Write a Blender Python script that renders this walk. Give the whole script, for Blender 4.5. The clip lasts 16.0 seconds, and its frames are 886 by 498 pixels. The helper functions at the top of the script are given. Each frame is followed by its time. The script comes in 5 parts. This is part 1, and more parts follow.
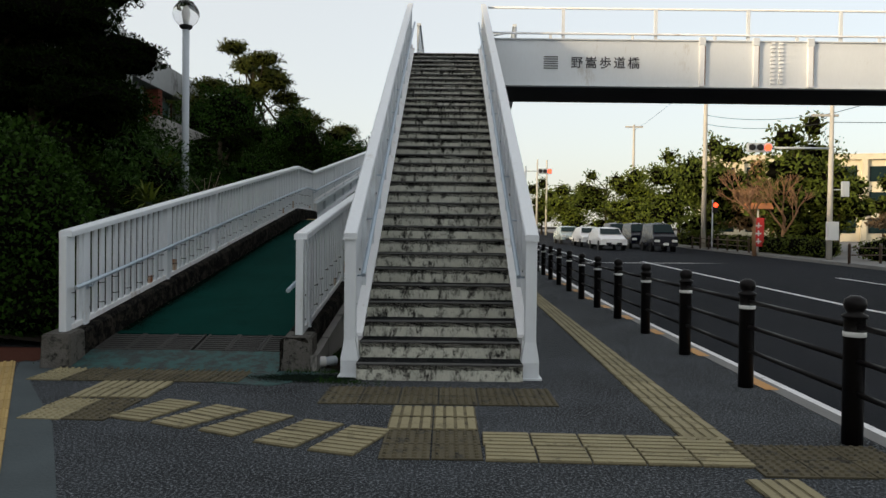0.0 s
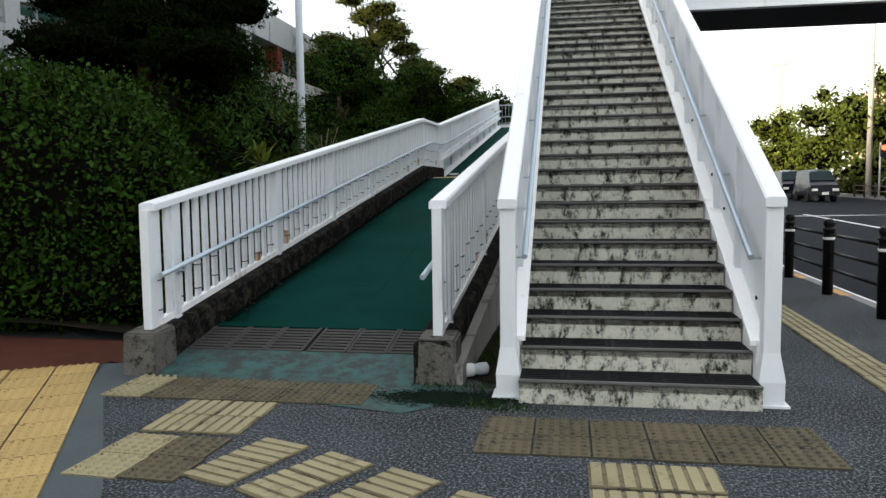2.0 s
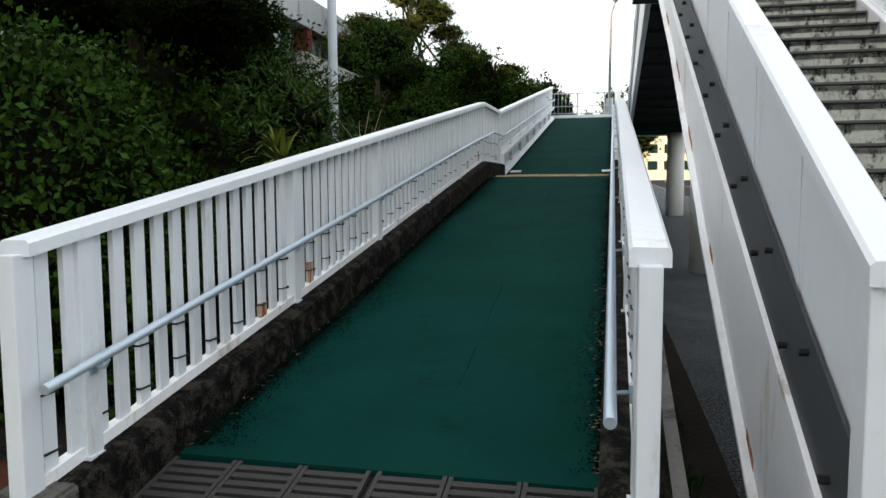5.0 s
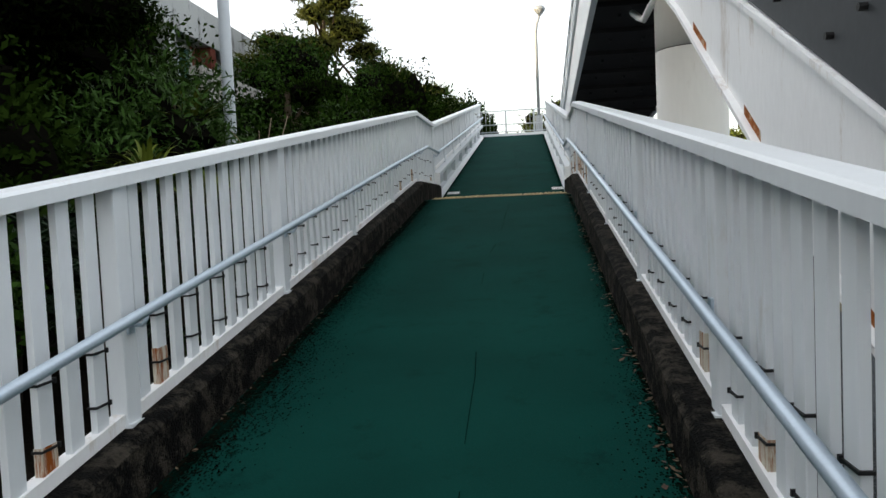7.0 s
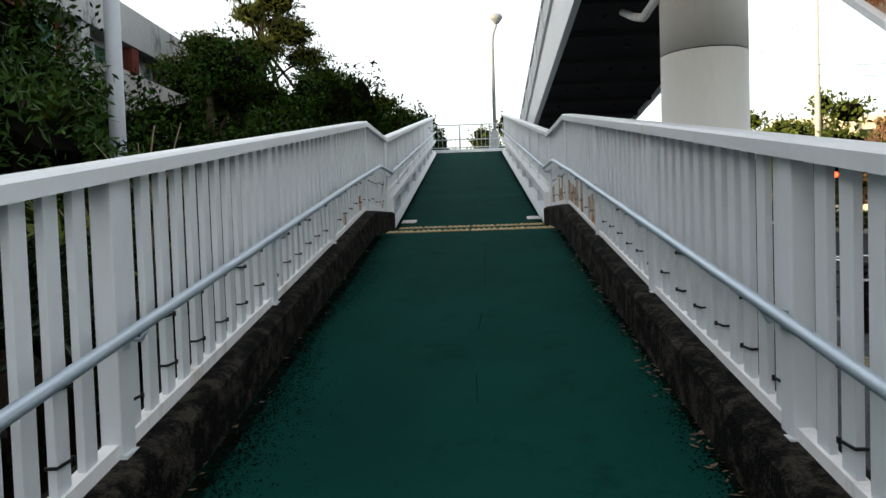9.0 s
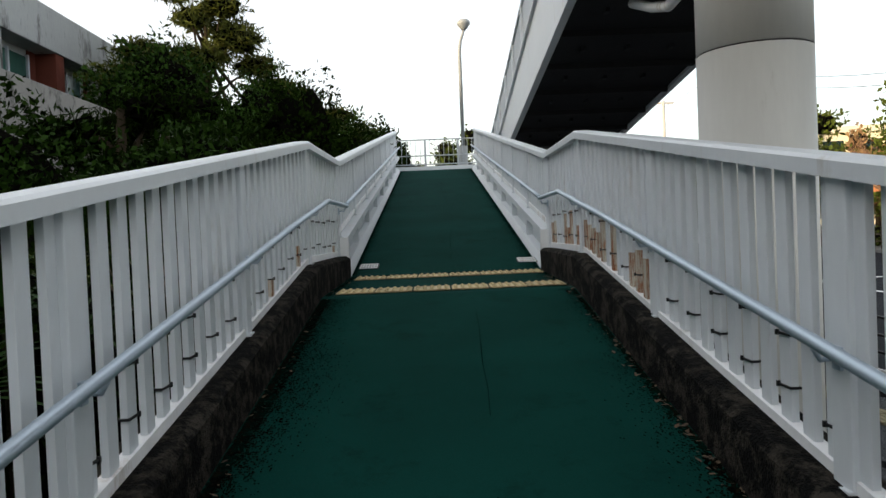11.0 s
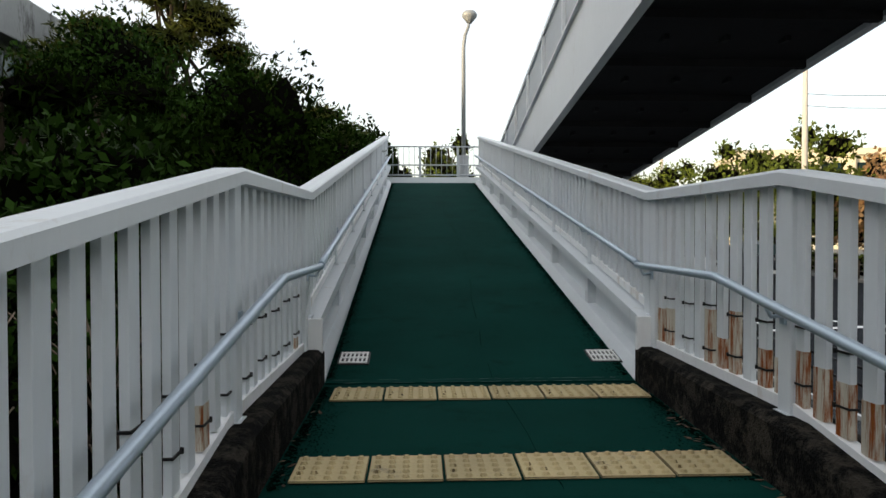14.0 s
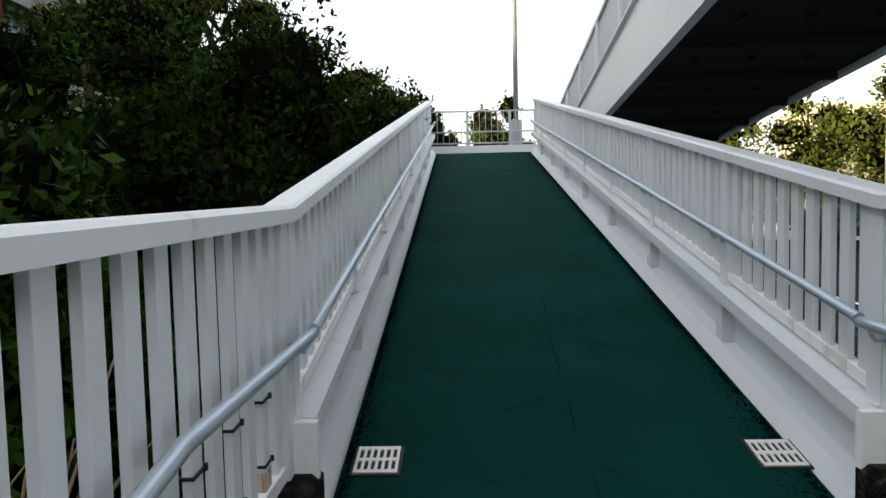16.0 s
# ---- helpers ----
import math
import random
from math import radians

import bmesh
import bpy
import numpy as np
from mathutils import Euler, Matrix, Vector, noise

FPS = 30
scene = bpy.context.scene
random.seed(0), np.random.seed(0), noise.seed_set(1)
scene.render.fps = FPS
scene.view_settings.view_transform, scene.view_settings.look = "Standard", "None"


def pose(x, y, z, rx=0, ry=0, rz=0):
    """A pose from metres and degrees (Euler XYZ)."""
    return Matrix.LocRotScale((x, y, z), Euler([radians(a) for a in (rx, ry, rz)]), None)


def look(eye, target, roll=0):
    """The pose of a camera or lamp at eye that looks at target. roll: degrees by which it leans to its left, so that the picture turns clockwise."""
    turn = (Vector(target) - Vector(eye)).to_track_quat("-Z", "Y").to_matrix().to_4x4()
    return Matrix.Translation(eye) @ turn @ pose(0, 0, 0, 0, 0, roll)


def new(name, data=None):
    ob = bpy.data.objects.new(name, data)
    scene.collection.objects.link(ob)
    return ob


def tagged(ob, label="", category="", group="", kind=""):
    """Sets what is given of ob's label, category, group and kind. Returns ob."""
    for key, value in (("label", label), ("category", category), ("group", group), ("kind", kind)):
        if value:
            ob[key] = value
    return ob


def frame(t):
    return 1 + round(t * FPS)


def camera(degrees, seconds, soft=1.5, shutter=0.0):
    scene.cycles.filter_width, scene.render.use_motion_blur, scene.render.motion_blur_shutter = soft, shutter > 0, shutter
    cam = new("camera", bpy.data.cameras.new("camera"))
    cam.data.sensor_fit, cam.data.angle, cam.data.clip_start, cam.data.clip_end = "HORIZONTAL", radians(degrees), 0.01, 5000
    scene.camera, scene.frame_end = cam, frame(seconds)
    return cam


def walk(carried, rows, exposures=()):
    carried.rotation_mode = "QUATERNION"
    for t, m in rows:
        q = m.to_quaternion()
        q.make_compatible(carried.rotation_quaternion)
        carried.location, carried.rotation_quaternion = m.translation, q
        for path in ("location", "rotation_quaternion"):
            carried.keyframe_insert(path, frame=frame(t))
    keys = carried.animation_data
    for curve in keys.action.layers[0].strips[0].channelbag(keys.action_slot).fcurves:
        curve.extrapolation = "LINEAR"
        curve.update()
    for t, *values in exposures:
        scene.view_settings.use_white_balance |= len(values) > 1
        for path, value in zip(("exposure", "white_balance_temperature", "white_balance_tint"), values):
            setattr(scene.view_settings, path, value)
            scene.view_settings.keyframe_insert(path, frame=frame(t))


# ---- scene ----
cam = camera(61.9, 16.0)
PATH = [
    (0, (0.043, 0.069, 1.268), (0.035, 2.069, 1.228), 0.7),
    (0.5, (-0.033, 0.499, 1.273), (-0.093, 2.495, 1.174), 0.3),
    (1, (-0.134, 0.922, 1.287), (-0.314, 2.911, 1.171), -0.3),
    (1.5, (-0.296, 1.387, 1.332), (-0.551, 3.365, 1.181), 0.9),
    (2, (-0.424, 1.887, 1.341), (-0.755, 3.852, 1.178), -0.7),
    (2.5, (-0.607, 2.31, 1.339), (-1.057, 4.254, 1.211), -0.9),
    (3, (-0.802, 2.745, 1.372), (-1.265, 4.685, 1.231), -0.2),
    (5.5, (-1.6, 5.214, 1.454), (-1.963, 7.172, 1.266), -0.6),
    (6, (-1.727, 5.745, 1.451), (-2.02, 7.714, 1.255), -1.6),
    (6.5, (-1.855, 6.205, 1.413), (-2.123, 8.181, 1.262), -2.4),
    (7, (-1.957, 6.676, 1.424), (-2.163, 8.662, 1.315), -2.6),
    (7.5, (-2.051, 7.192, 1.456), (-2.239, 9.18, 1.354), -3.2),
    (8, (-2.169, 7.708, 1.511), (-2.355, 9.697, 1.418), -1.5),
    (8.5, (-2.236, 8.22, 1.602), (-2.338, 10.214, 1.478), -2.0),
    (9, (-2.284, 8.742, 1.676), (-2.337, 10.74, 1.598), -1.9),
    (9.5, (-2.354, 9.26, 1.798), (-2.348, 11.259, 1.75), -1.5),
    (10, (-2.346, 9.779, 1.871), (-2.311, 11.778, 1.825), -2.7),
    (12.5, (-2.521, 12.319, 2.251), (-2.45, 14.317, 2.199), -1.8),
    (13, (-2.564, 12.747, 2.333), (-2.511, 14.746, 2.304), -2.1),
    (13.5, (-2.631, 13.263, 2.44), (-2.542, 15.261, 2.424), 0.1),
    (14, (-2.65, 13.785, 2.501), (-2.548, 15.782, 2.46), -0.1),
    (14.5, (-2.67, 14.264, 2.537), (-2.619, 16.262, 2.472), -0.6),
    (15, (-2.675, 14.727, 2.638), (-2.6, 16.722, 2.513), -0.5),
    (15.5, (-2.637, 15.187, 2.723), (-2.583, 17.181, 2.573), -1.4),
    (16, (-2.652, 15.681, 2.778), (-2.68, 17.676, 2.64), -1.3),
]
walk(cam, [(t, look(eye, target, roll)) for t, eye, target, roll in PATH],
     [(0.0, -0.28, 6800, 10), (1.0, 0.38, 6800, 10), (2.0, 0.8, 6800, 10), (3.0, 0.85, 6800, 10), (5.5, 0.8, 6800, 10), (8.0, 0.68, 6800, 10), (10.0, 0.42, 6800, 10), (13.0, 0.25, 6800, 10), (14.5, 0.2, 6800, 10), (16.0, 0.5, 6800, 10)])

# ---- world, sun ----
world = bpy.data.worlds.new("sky")
scene.world = world
world.use_nodes = True
wn = world.node_tree
sky = wn.nodes.new("ShaderNodeTexSky")
sky.sky_type, sky.sun_disc = "NISHITA", False
SUN_EL, SUN_AZ = radians(9.5), radians(240)   # azimuth from +y, clockwise
sky.sun_elevation, sky.sun_rotation = SUN_EL, SUN_AZ
sky.dust_density, sky.air_density, sky.ozone_density = 3.0, 1.0, 2.0
haze = wn.nodes.new("ShaderNodeVectorMath")     # thin bright overcast over the clear sky
haze.operation = "ADD"
haze.inputs[1].default_value = (5.0, 5.0, 4.9)
wn.links.new(sky.outputs[0], haze.inputs[0])
wn.links.new(haze.outputs[0], wn.nodes["Background"].inputs[0])
wn.nodes["Background"].inputs[1].default_value = 0.15
sun = new("sun", bpy.data.lights.new("sun", "SUN"))
sun.data.energy, sun.data.angle, sun.data.color = 5.0, radians(4.0), (1.0, 0.80, 0.55)
sd = Vector((math.sin(SUN_AZ) * math.cos(SUN_EL), math.cos(SUN_AZ) * math.cos(SUN_EL), math.sin(SUN_EL)))
sun.matrix_world = look(sd * 80, (0, 0, 0))

# ---- materials ----


def mat(name, base, rough=0.6, vary=0.12, fine=60.0, coarse=2.0, bump=0.15, metal=0.0, stain=None, stain_amt=0.0, stain_scale=3.0,
        stretch=(1, 1, 1), island=0.0, obj=0.0, spec=0.5):
    """Colour varied at two scales, with fine relief, optional stains and a change from piece to piece."""
    m = bpy.data.materials.new(name)
    m.use_nodes = True
    t = m.node_tree
    n, l = t.nodes, t.links
    bs = n["Principled BSDF"]
    bs.inputs["Roughness"].default_value, bs.inputs["Metallic"].default_value = rough, metal
    bs.inputs["Specular IOR Level"].default_value = spec
    geo = n.new("ShaderNodeNewGeometry")
    mp = n.new("ShaderNodeMapping")
    mp.inputs["Scale"].default_value = stretch
    l.new(geo.outputs["Position"], mp.inputs[0])

    def tex(scale, detail):
        k = n.new("ShaderNodeTexNoise")
        k.inputs["Scale"].default_value, k.inputs["Detail"].default_value = scale, detail
        l.new(mp.outputs[0], k.inputs["Vector"])
        return k

    f, c = tex(fine, 3), tex(coarse, 5)

    def math_(op, a, b):
        k = n.new("ShaderNodeMath")
        k.operation = op
        for i, v in enumerate((a, b)):
            if isinstance(v, (int, float)):
                k.inputs[i].default_value = v
            else:
                l.new(v, k.inputs[i])
        return k.outputs[0]

    total = math_("ADD", math_("MULTIPLY", math_("SUBTRACT", f.outputs[0], 0.5), vary * 1.6), math_("MULTIPLY", math_("SUBTRACT", c.outputs[0], 0.5), vary * 3.0))
    if island:
        total = math_("ADD", total, math_("MULTIPLY", math_("SUBTRACT", geo.outputs["Random Per Island"], 0.5), island * 2))
    if obj:
        oi = n.new("ShaderNodeObjectInfo")
        total = math_("ADD", total, math_("MULTIPLY", math_("SUBTRACT", oi.outputs["Random"], 0.5), obj * 2))
    total = math_("MAXIMUM", math_("ADD", total, 1.0), 0.05)
    mul = n.new("ShaderNodeVectorMath")
    mul.operation = "SCALE"
    mul.inputs[0].default_value = base
    l.new(total, mul.inputs["Scale"])
    col = mul.outputs[0]
    if stain:
        s = tex(stain_scale, 7)
        s.inputs["Roughness"].default_value = 0.78
        ramp = n.new("ShaderNodeMapRange")
        ramp.inputs[1].default_value, ramp.inputs[2].default_value = 0.62 - 0.22 * stain_amt, 0.74 - 0.22 * stain_amt
        l.new(s.outputs[0], ramp.inputs[0])
        mix = n.new("ShaderNodeMix")
        mix.data_type = "RGBA"
        l.new(ramp.outputs[0], mix.inputs[0])
        l.new(col, mix.inputs[6])
        mix.inputs[7].default_value = (*stain, 1)
        col = mix.outputs[2]
    l.new(col, bs.inputs["Base Color"])
    if bump:
        b = n.new("ShaderNodeBump")
        b.inputs["Strength"].default_value, b.inputs["Distance"].default_value = bump, 0.02
        l.new(f.outputs[0], b.inputs["Height"])
        l.new(b.outputs[0], bs.inputs["Normal"])
    return m


WHITE = mat("white_paint", (0.65, 0.685, 0.715), 0.45, 0.05, 30, 1.2, 0.03, stain=(0.50, 0.49, 0.47), stain_amt=0.12, stain_scale=2.0, stretch=(1, 1, 0.35), spec=0.4)
WHITE_OLD = mat("weathered_white_paint", (0.82, 0.83, 0.84), 0.5, 0.08, 40, 1.0, 0.05, stain=(0.5, 0.44, 0.38), stain_amt=0.2, stain_scale=2.5, stretch=(1, 1, 0.25), spec=0.3)
GALV = mat("galvanised_steel", (0.42, 0.50, 0.58), 0.38, 0.08, 80, 4, 0.04, metal=0.5)
DARKMETAL = mat("dark_metal", (0.015, 0.015, 0.016), 0.5, 0.1, spec=0.2)
RUST = mat("rust", (0.27, 0.085, 0.020), 0.85, 0.5, 60, 8, 0.3, stain=(0.50, 0.43, 0.33), stain_amt=0.5, stain_scale=16, spec=0.1)
RUSTV = mat("rust_streaked_paint", (0.52, 0.48, 0.40), 0.7, 0.2, 60, 4, 0.2, stain=(0.25, 0.065, 0.010), stain_amt=0.7, stain_scale=26, stretch=(1, 1, 0.10), spec=0.1)
GREEN = mat("green_coating", (0.0026, 0.032, 0.026), 0.9, 0.26, 140, 1.3, 0.12, stain=(0.002, 0.022, 0.018), stain_amt=0.34, stain_scale=2.4, spec=0.02)
GREENPALE = mat("worn_green_coating", (0.03, 0.085, 0.08), 0.7, 0.2, 90, 3, 0.15, stain=(0.028, 0.036, 0.036), stain_amt=0.8, stain_scale=6, spec=0.2)
CONC = mat("stained_concrete", (0.042, 0.037, 0.030), 0.9, 0.4, 90, 3, 0.9, stain=(0.005, 0.005, 0.005), stain_amt=0.95, stain_scale=9, spec=0.05)
CONC_L = mat("light_concrete", (0.26, 0.25, 0.235), 0.85, 0.15, 40, 2, 0.25, stain=(0.06, 0.06, 0.055), stain_amt=0.4, stain_scale=3, stretch=(1, 1, 0.4), spec=0.2)
STEP = mat("step_riser", (0.50, 0.50, 0.43), 0.85, 0.2, 50, 3, 0.4, stain=(0.014, 0.014, 0.012), stain_amt=0.58, stain_scale=13, stretch=(1.0, 1, 0.6), spec=0.2)
TREAD = mat("step_tread", (0.016, 0.016, 0.016), 0.8, 0.25, 90, 5, 0.4, spec=0.03)
NOSE = mat("step_nosing", (0.10, 0.10, 0.098), 0.6, 0.2, 60, 6, 0.2, spec=0.2)
ASPH = mat("asphalt", (0.014, 0.016, 0.020), 0.85, 0.25, 160, 0.7, 0.6, spec=0.06)
PAVE = mat("granular_pavement", (0.026, 0.030, 0.034), 0.85, 0.9, 90, 1.2, 1.0, stain=(0.25, 0.27, 0.29), stain_amt=0.52, stain_scale=60, spec=0.1)
# Near-black crown filling: the shade between leaves as colour, closing the view through.
INNER = mat("shaded_core", (0.004, 0.004, 0.003), 0.95, 0.3, 20, 2, 0.3, spec=0)
PAVE2 = mat("plain_concrete_strip", (0.06, 0.075, 0.08), 0.85, 0.2, 60, 2, 0.3, spec=0.2)
REDPAVE = mat("red_brick_paving", (0.062, 0.022, 0.014), 0.85, 0.25, 60, 4, 0.4, spec=0.1)
TACT = mat("tactile_yellow", (0.25, 0.22, 0.13), 0.75, 0.15, 70, 3, 0.25, stain=(0.09, 0.075, 0.045), stain_amt=0.3, stain_scale=5, obj=0.10, spec=0.2)
TACTD = mat("tactile_worn", (0.092, 0.080, 0.050), 0.8, 0.2, 70, 3, 0.3, stain=(0.035, 0.033, 0.028), stain_amt=0.5, stain_scale=6, obj=0.12, spec=0.2)
TACTB = mat("tactile_bright", (0.38, 0.27, 0.11), 0.7, 0.1, 70, 3, 0.2, obj=0.08, spec=0.2)
PAINT = mat("road_paint", (0.68, 0.68, 0.68), 0.7, 0.15, 60, 3, 0.2, stain=(0.25, 0.25, 0.25), stain_amt=0.25, stain_scale=8)
PAINTO = mat("orange_road_paint", (0.50, 0.25, 0.07), 0.7, 0.2, 60, 3, 0.2)
KERB = mat("kerb_concrete", (0.18, 0.18, 0.175), 0.85, 0.15, 50, 3, 0.3, spec=0.2)
BLACK = mat("black_post_paint", (0.007, 0.006, 0.006), 0.4, 0.1, 60, 5, 0.05, spec=0.12)
BROWN = mat("brown_fence_paint", (0.07, 0.045, 0.03), 0.5, 0.1)
SOIL = mat("garden_soil", (0.015, 0.012, 0.009), 0.95, 0.4, 30, 2, 0.6, spec=0.05)
BARK = mat("bark", (0.04, 0.03, 0.02), 0.95, 0.35, 40, 6, 0.8, stretch=(1, 1, 0.3), spec=0.1)
BARKG = mat("grey_twigs", (0.20, 0.15, 0.11), 0.9, 0.3, 40, 6, 0.3)
LEAF = mat("hedge_leaves", (0.016, 0.038, 0.005), 0.6, 0.25, 20, 0.8, 0, island=0.6, spec=0.03)
LEAF2 = mat("broad_leaves", (0.017, 0.046, 0.008), 0.5, 0.2, 20, 0.8, 0, island=0.5, spec=0.05)
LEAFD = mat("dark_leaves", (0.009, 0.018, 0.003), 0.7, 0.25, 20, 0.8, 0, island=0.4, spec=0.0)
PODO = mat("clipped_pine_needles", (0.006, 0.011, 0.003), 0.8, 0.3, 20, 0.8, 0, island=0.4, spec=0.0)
NANDINA = mat("slender_leaves", (0.022, 0.050, 0.009), 0.5, 0.25, 20, 0.8, 0, island=0.5, spec=0.06)
HALLGLASS = mat("green_tinted_glass", (0.03, 0.085, 0.07), 0.2, 0.3, 3, 0.6, 0, spec=0.3)
# Moss and grit colours that also carry the shade along the floor's edges.
MOSS_SHADE = mat("moss_and_shade", (0.0016, 0.011, 0.008), 0.95, 0.4, 60, 5, 0.3, stain=(0.002, 0.0025, 0.002), stain_amt=0.8, stain_scale=7, spec=0.0)
GRIT_SHADE = mat("grit_and_shade", (0.006, 0.006, 0.004), 0.95, 0.5, 60, 8, 0.6, spec=0.0)
PINE = mat("pine_needles", (0.050, 0.058, 0.010), 0.6, 0.25, 20, 0.5, 0, island=0.4, spec=0.05)
LEAFY = mat("yellow_green_leaves", (0.085, 0.11, 0.014), 0.5, 0.25, 20, 0.6, 0, island=0.4, spec=0.1)
LEAFF = mat("far_tree_leaves", (0.06, 0.08, 0.014), 0.6, 0.3, 5, 0.3, 0, island=0.4, spec=0.05)
LEAFBR = mat("dry_brown_leaves", (0.22, 0.13, 0.055), 0.7, 0.25, 20, 0.6, 0, island=0.35)
CYCAD = mat("cycad_leaves", (0.008, 0.022, 0.008), 0.4, 0.2, 20, 1, 0, island=0.3, spec=0.1)
ROCK = mat("garden_rock", (0.06, 0.057, 0.053), 0.9, 0.3, 14, 2, 0.7, spec=0.1)
BLDG = mat("facade_concrete", (0.33, 0.345, 0.35), 0.85, 0.15, 20, 0.7, 0.2, stain=(0.08, 0.08, 0.08), stain_amt=0.4, stain_scale=1.2, stretch=(1, 1, 0.3), spec=0.2)
BRICKR = mat("red_brick_facing", (0.11, 0.032, 0.022), 0.85, 0.2, 30, 2, 0.3, spec=0.1)
CREAM = mat("cream_facade", (0.62, 0.56, 0.42), 0.8, 0.08, 12, 0.4, 0.1)
DARKGLASS = mat("window_glass", (0.008, 0.02, 0.022), 0.2, 0.1, 4, 1, 0, spec=0.12)
# Undersides of the white steelwork, with their shade put into the dark colour.
UNDER = mat("shaded_underside", (0.022, 0.022, 0.024), 0.7, 0.2, 20, 1.0, 0.1, stain=(0.015, 0.015, 0.015), stain_amt=0.4, stain_scale=1, spec=0.1)
COLUMN = mat("column_paint", (0.60, 0.60, 0.57), 0.55, 0.06, 20, 0.8, 0.06, stain=(0.45, 0.43, 0.39), stain_amt=0.2, stain_scale=1.5, stretch=(1, 1, 0.2), spec=0.3)
PANELG = mat("grey_panel", (0.40, 0.44, 0.48), 0.5, 0.08, 20, 1, 0.03)
LAMPG = mat("lamp_grey_paint", (0.26, 0.28, 0.29), 0.5, 0.08, 20, 1, 0.03)
PANELD = mat("dark_rubber_panel", (0.045, 0.05, 0.055), 0.6, 0.15, 20, 1, 0.05, spec=0.3)
TEXTM = mat("black_lettering", (0.03, 0.03, 0.04), 0.6, 0.1)
POLEC = mat("pole_concrete", (0.45, 0.43, 0.39), 0.8, 0.1, 30, 1, 0.2)
CARW = mat("white_car_paint", (0.75, 0.75, 0.75), 0.25, 0.03, 5, 1, 0)
CARS = mat("silver_green_car_paint", (0.35, 0.42, 0.42), 0.25, 0.05, 5, 1, 0, metal=0.4)
CARB = mat("dark_blue_car_paint", (0.005, 0.006, 0.012), 0.22, 0.05, 5, 1, 0, spec=0.2)
RED = mat("red_banner", (0.55, 0.03, 0.03), 0.7, 0.08, 10, 2, 0.05)
ORTILE = mat("orange_roof_tile", (0.50, 0.18, 0.06), 0.8, 0.2, 20, 2, 0.3)
PLASTW = mat("white_plastic", (0.7, 0.7, 0.68), 0.4, 0.05)


def glow(name, colour, strength):
    m = bpy.data.materials.new(name)
    m.use_nodes = True
    b = m.node_tree.nodes["Principled BSDF"]
    b.inputs["Base Color"].default_value = (*colour, 1)
    b.inputs["Emission Color"].default_value = (*colour, 1)
    b.inputs["Emission Strength"].default_value = strength
    return m


REDLAMP = glow("red_signal_lamp", (1.0, 0.06, 0.02), 4.0)
GLASS = bpy.data.materials.new("clear_glass")
GLASS.use_nodes = True
gb = GLASS.node_tree.nodes["Principled BSDF"]
gb.inputs["Transmission Weight"].default_value, gb.inputs["Roughness"].default_value, gb.inputs["IOR"].default_value = 1.0, 0.08, 1.15

# ---- mesh helpers ----


def part(name, bm, material, parent=None, label=""):
    me = bpy.data.meshes.new(name)
    bmesh.ops.recalc_face_normals(bm, faces=bm.faces)
    bm.to_mesh(me)
    bm.free()
    me.materials.append(material)
    ob = new(name, me)
    ob.parent = parent
    if label:
        ob["label"] = label
    return ob


def twin(name, src, parent, x=0, y=0, z=0, rz=0, sc=None):
    """One more piece on the mesh of src."""
    ob = new(name, src.data)
    ob.parent = parent
    ob.matrix_basis = pose(x, y, z, 0, 0, rz)
    if sc:
        ob.scale = sc
    return ob


def thing(name, label, category, group="", x=0, y=0, z=0, kind="", rz=0):
    ob = new(name)
    ob.matrix_basis = pose(x, y, z, 0, 0, rz)
    ob.empty_display_size = 0.2
    return tagged(ob, label, category, group, kind)


def box(bm, x0, x1, y0, y1, z0, z1, bevel=0.0):
    r = bmesh.ops.create_cube(bm, size=1.0, matrix=Matrix.LocRotScale(((x0 + x1) / 2, (y0 + y1) / 2, (z0 + z1) / 2), None, (x1 - x0, y1 - y0, z1 - z0)))
    if bevel:
        es = list({e for v in r["verts"] for e in v.link_edges})
        bmesh.ops.bevel(bm, geom=es, offset=bevel, segments=2, affect="EDGES", profile=0.6)
    return bm


def prism(bm, outline, axis_pts):
    """Sweep the closed (u, z) outline along points (x, y, z): upright sections, u to the right of the way."""
    rings = []
    n = len(axis_pts)
    for i, p in enumerate(axis_pts):
        a, b = Vector(axis_pts[max(i - 1, 0)]), Vector(axis_pts[min(i + 1, n - 1)])
        d = b - a
        d.z = 0
        d.normalize()
        right = Vector((d.y, -d.x, 0))
        rings.append([bm.verts.new(Vector(p) + right * u + Vector((0, 0, z))) for u, z in outline])
    k = len(outline)
    for a, b in zip(rings, rings[1:]):
        for i in range(k):
            bm.faces.new((a[i], a[(i + 1) % k], b[(i + 1) % k], b[i]))
    bm.faces.new(rings[0])
    bm.faces.new(rings[-1][::-1])
    return bm


def rect(w, h, u=0.0, z=0.0, c=0.0):
    """Outline of a bar w wide and h high with its top at z, corners cut by c."""
    if not c:
        return [(u - w / 2, z - h), (u + w / 2, z - h), (u + w / 2, z), (u - w / 2, z)]
    return [(u - w / 2, z - h), (u + w / 2, z - h), (u + w / 2, z - c), (u + w / 2 - c, z), (u - w / 2 + c, z), (u - w / 2, z - c)]


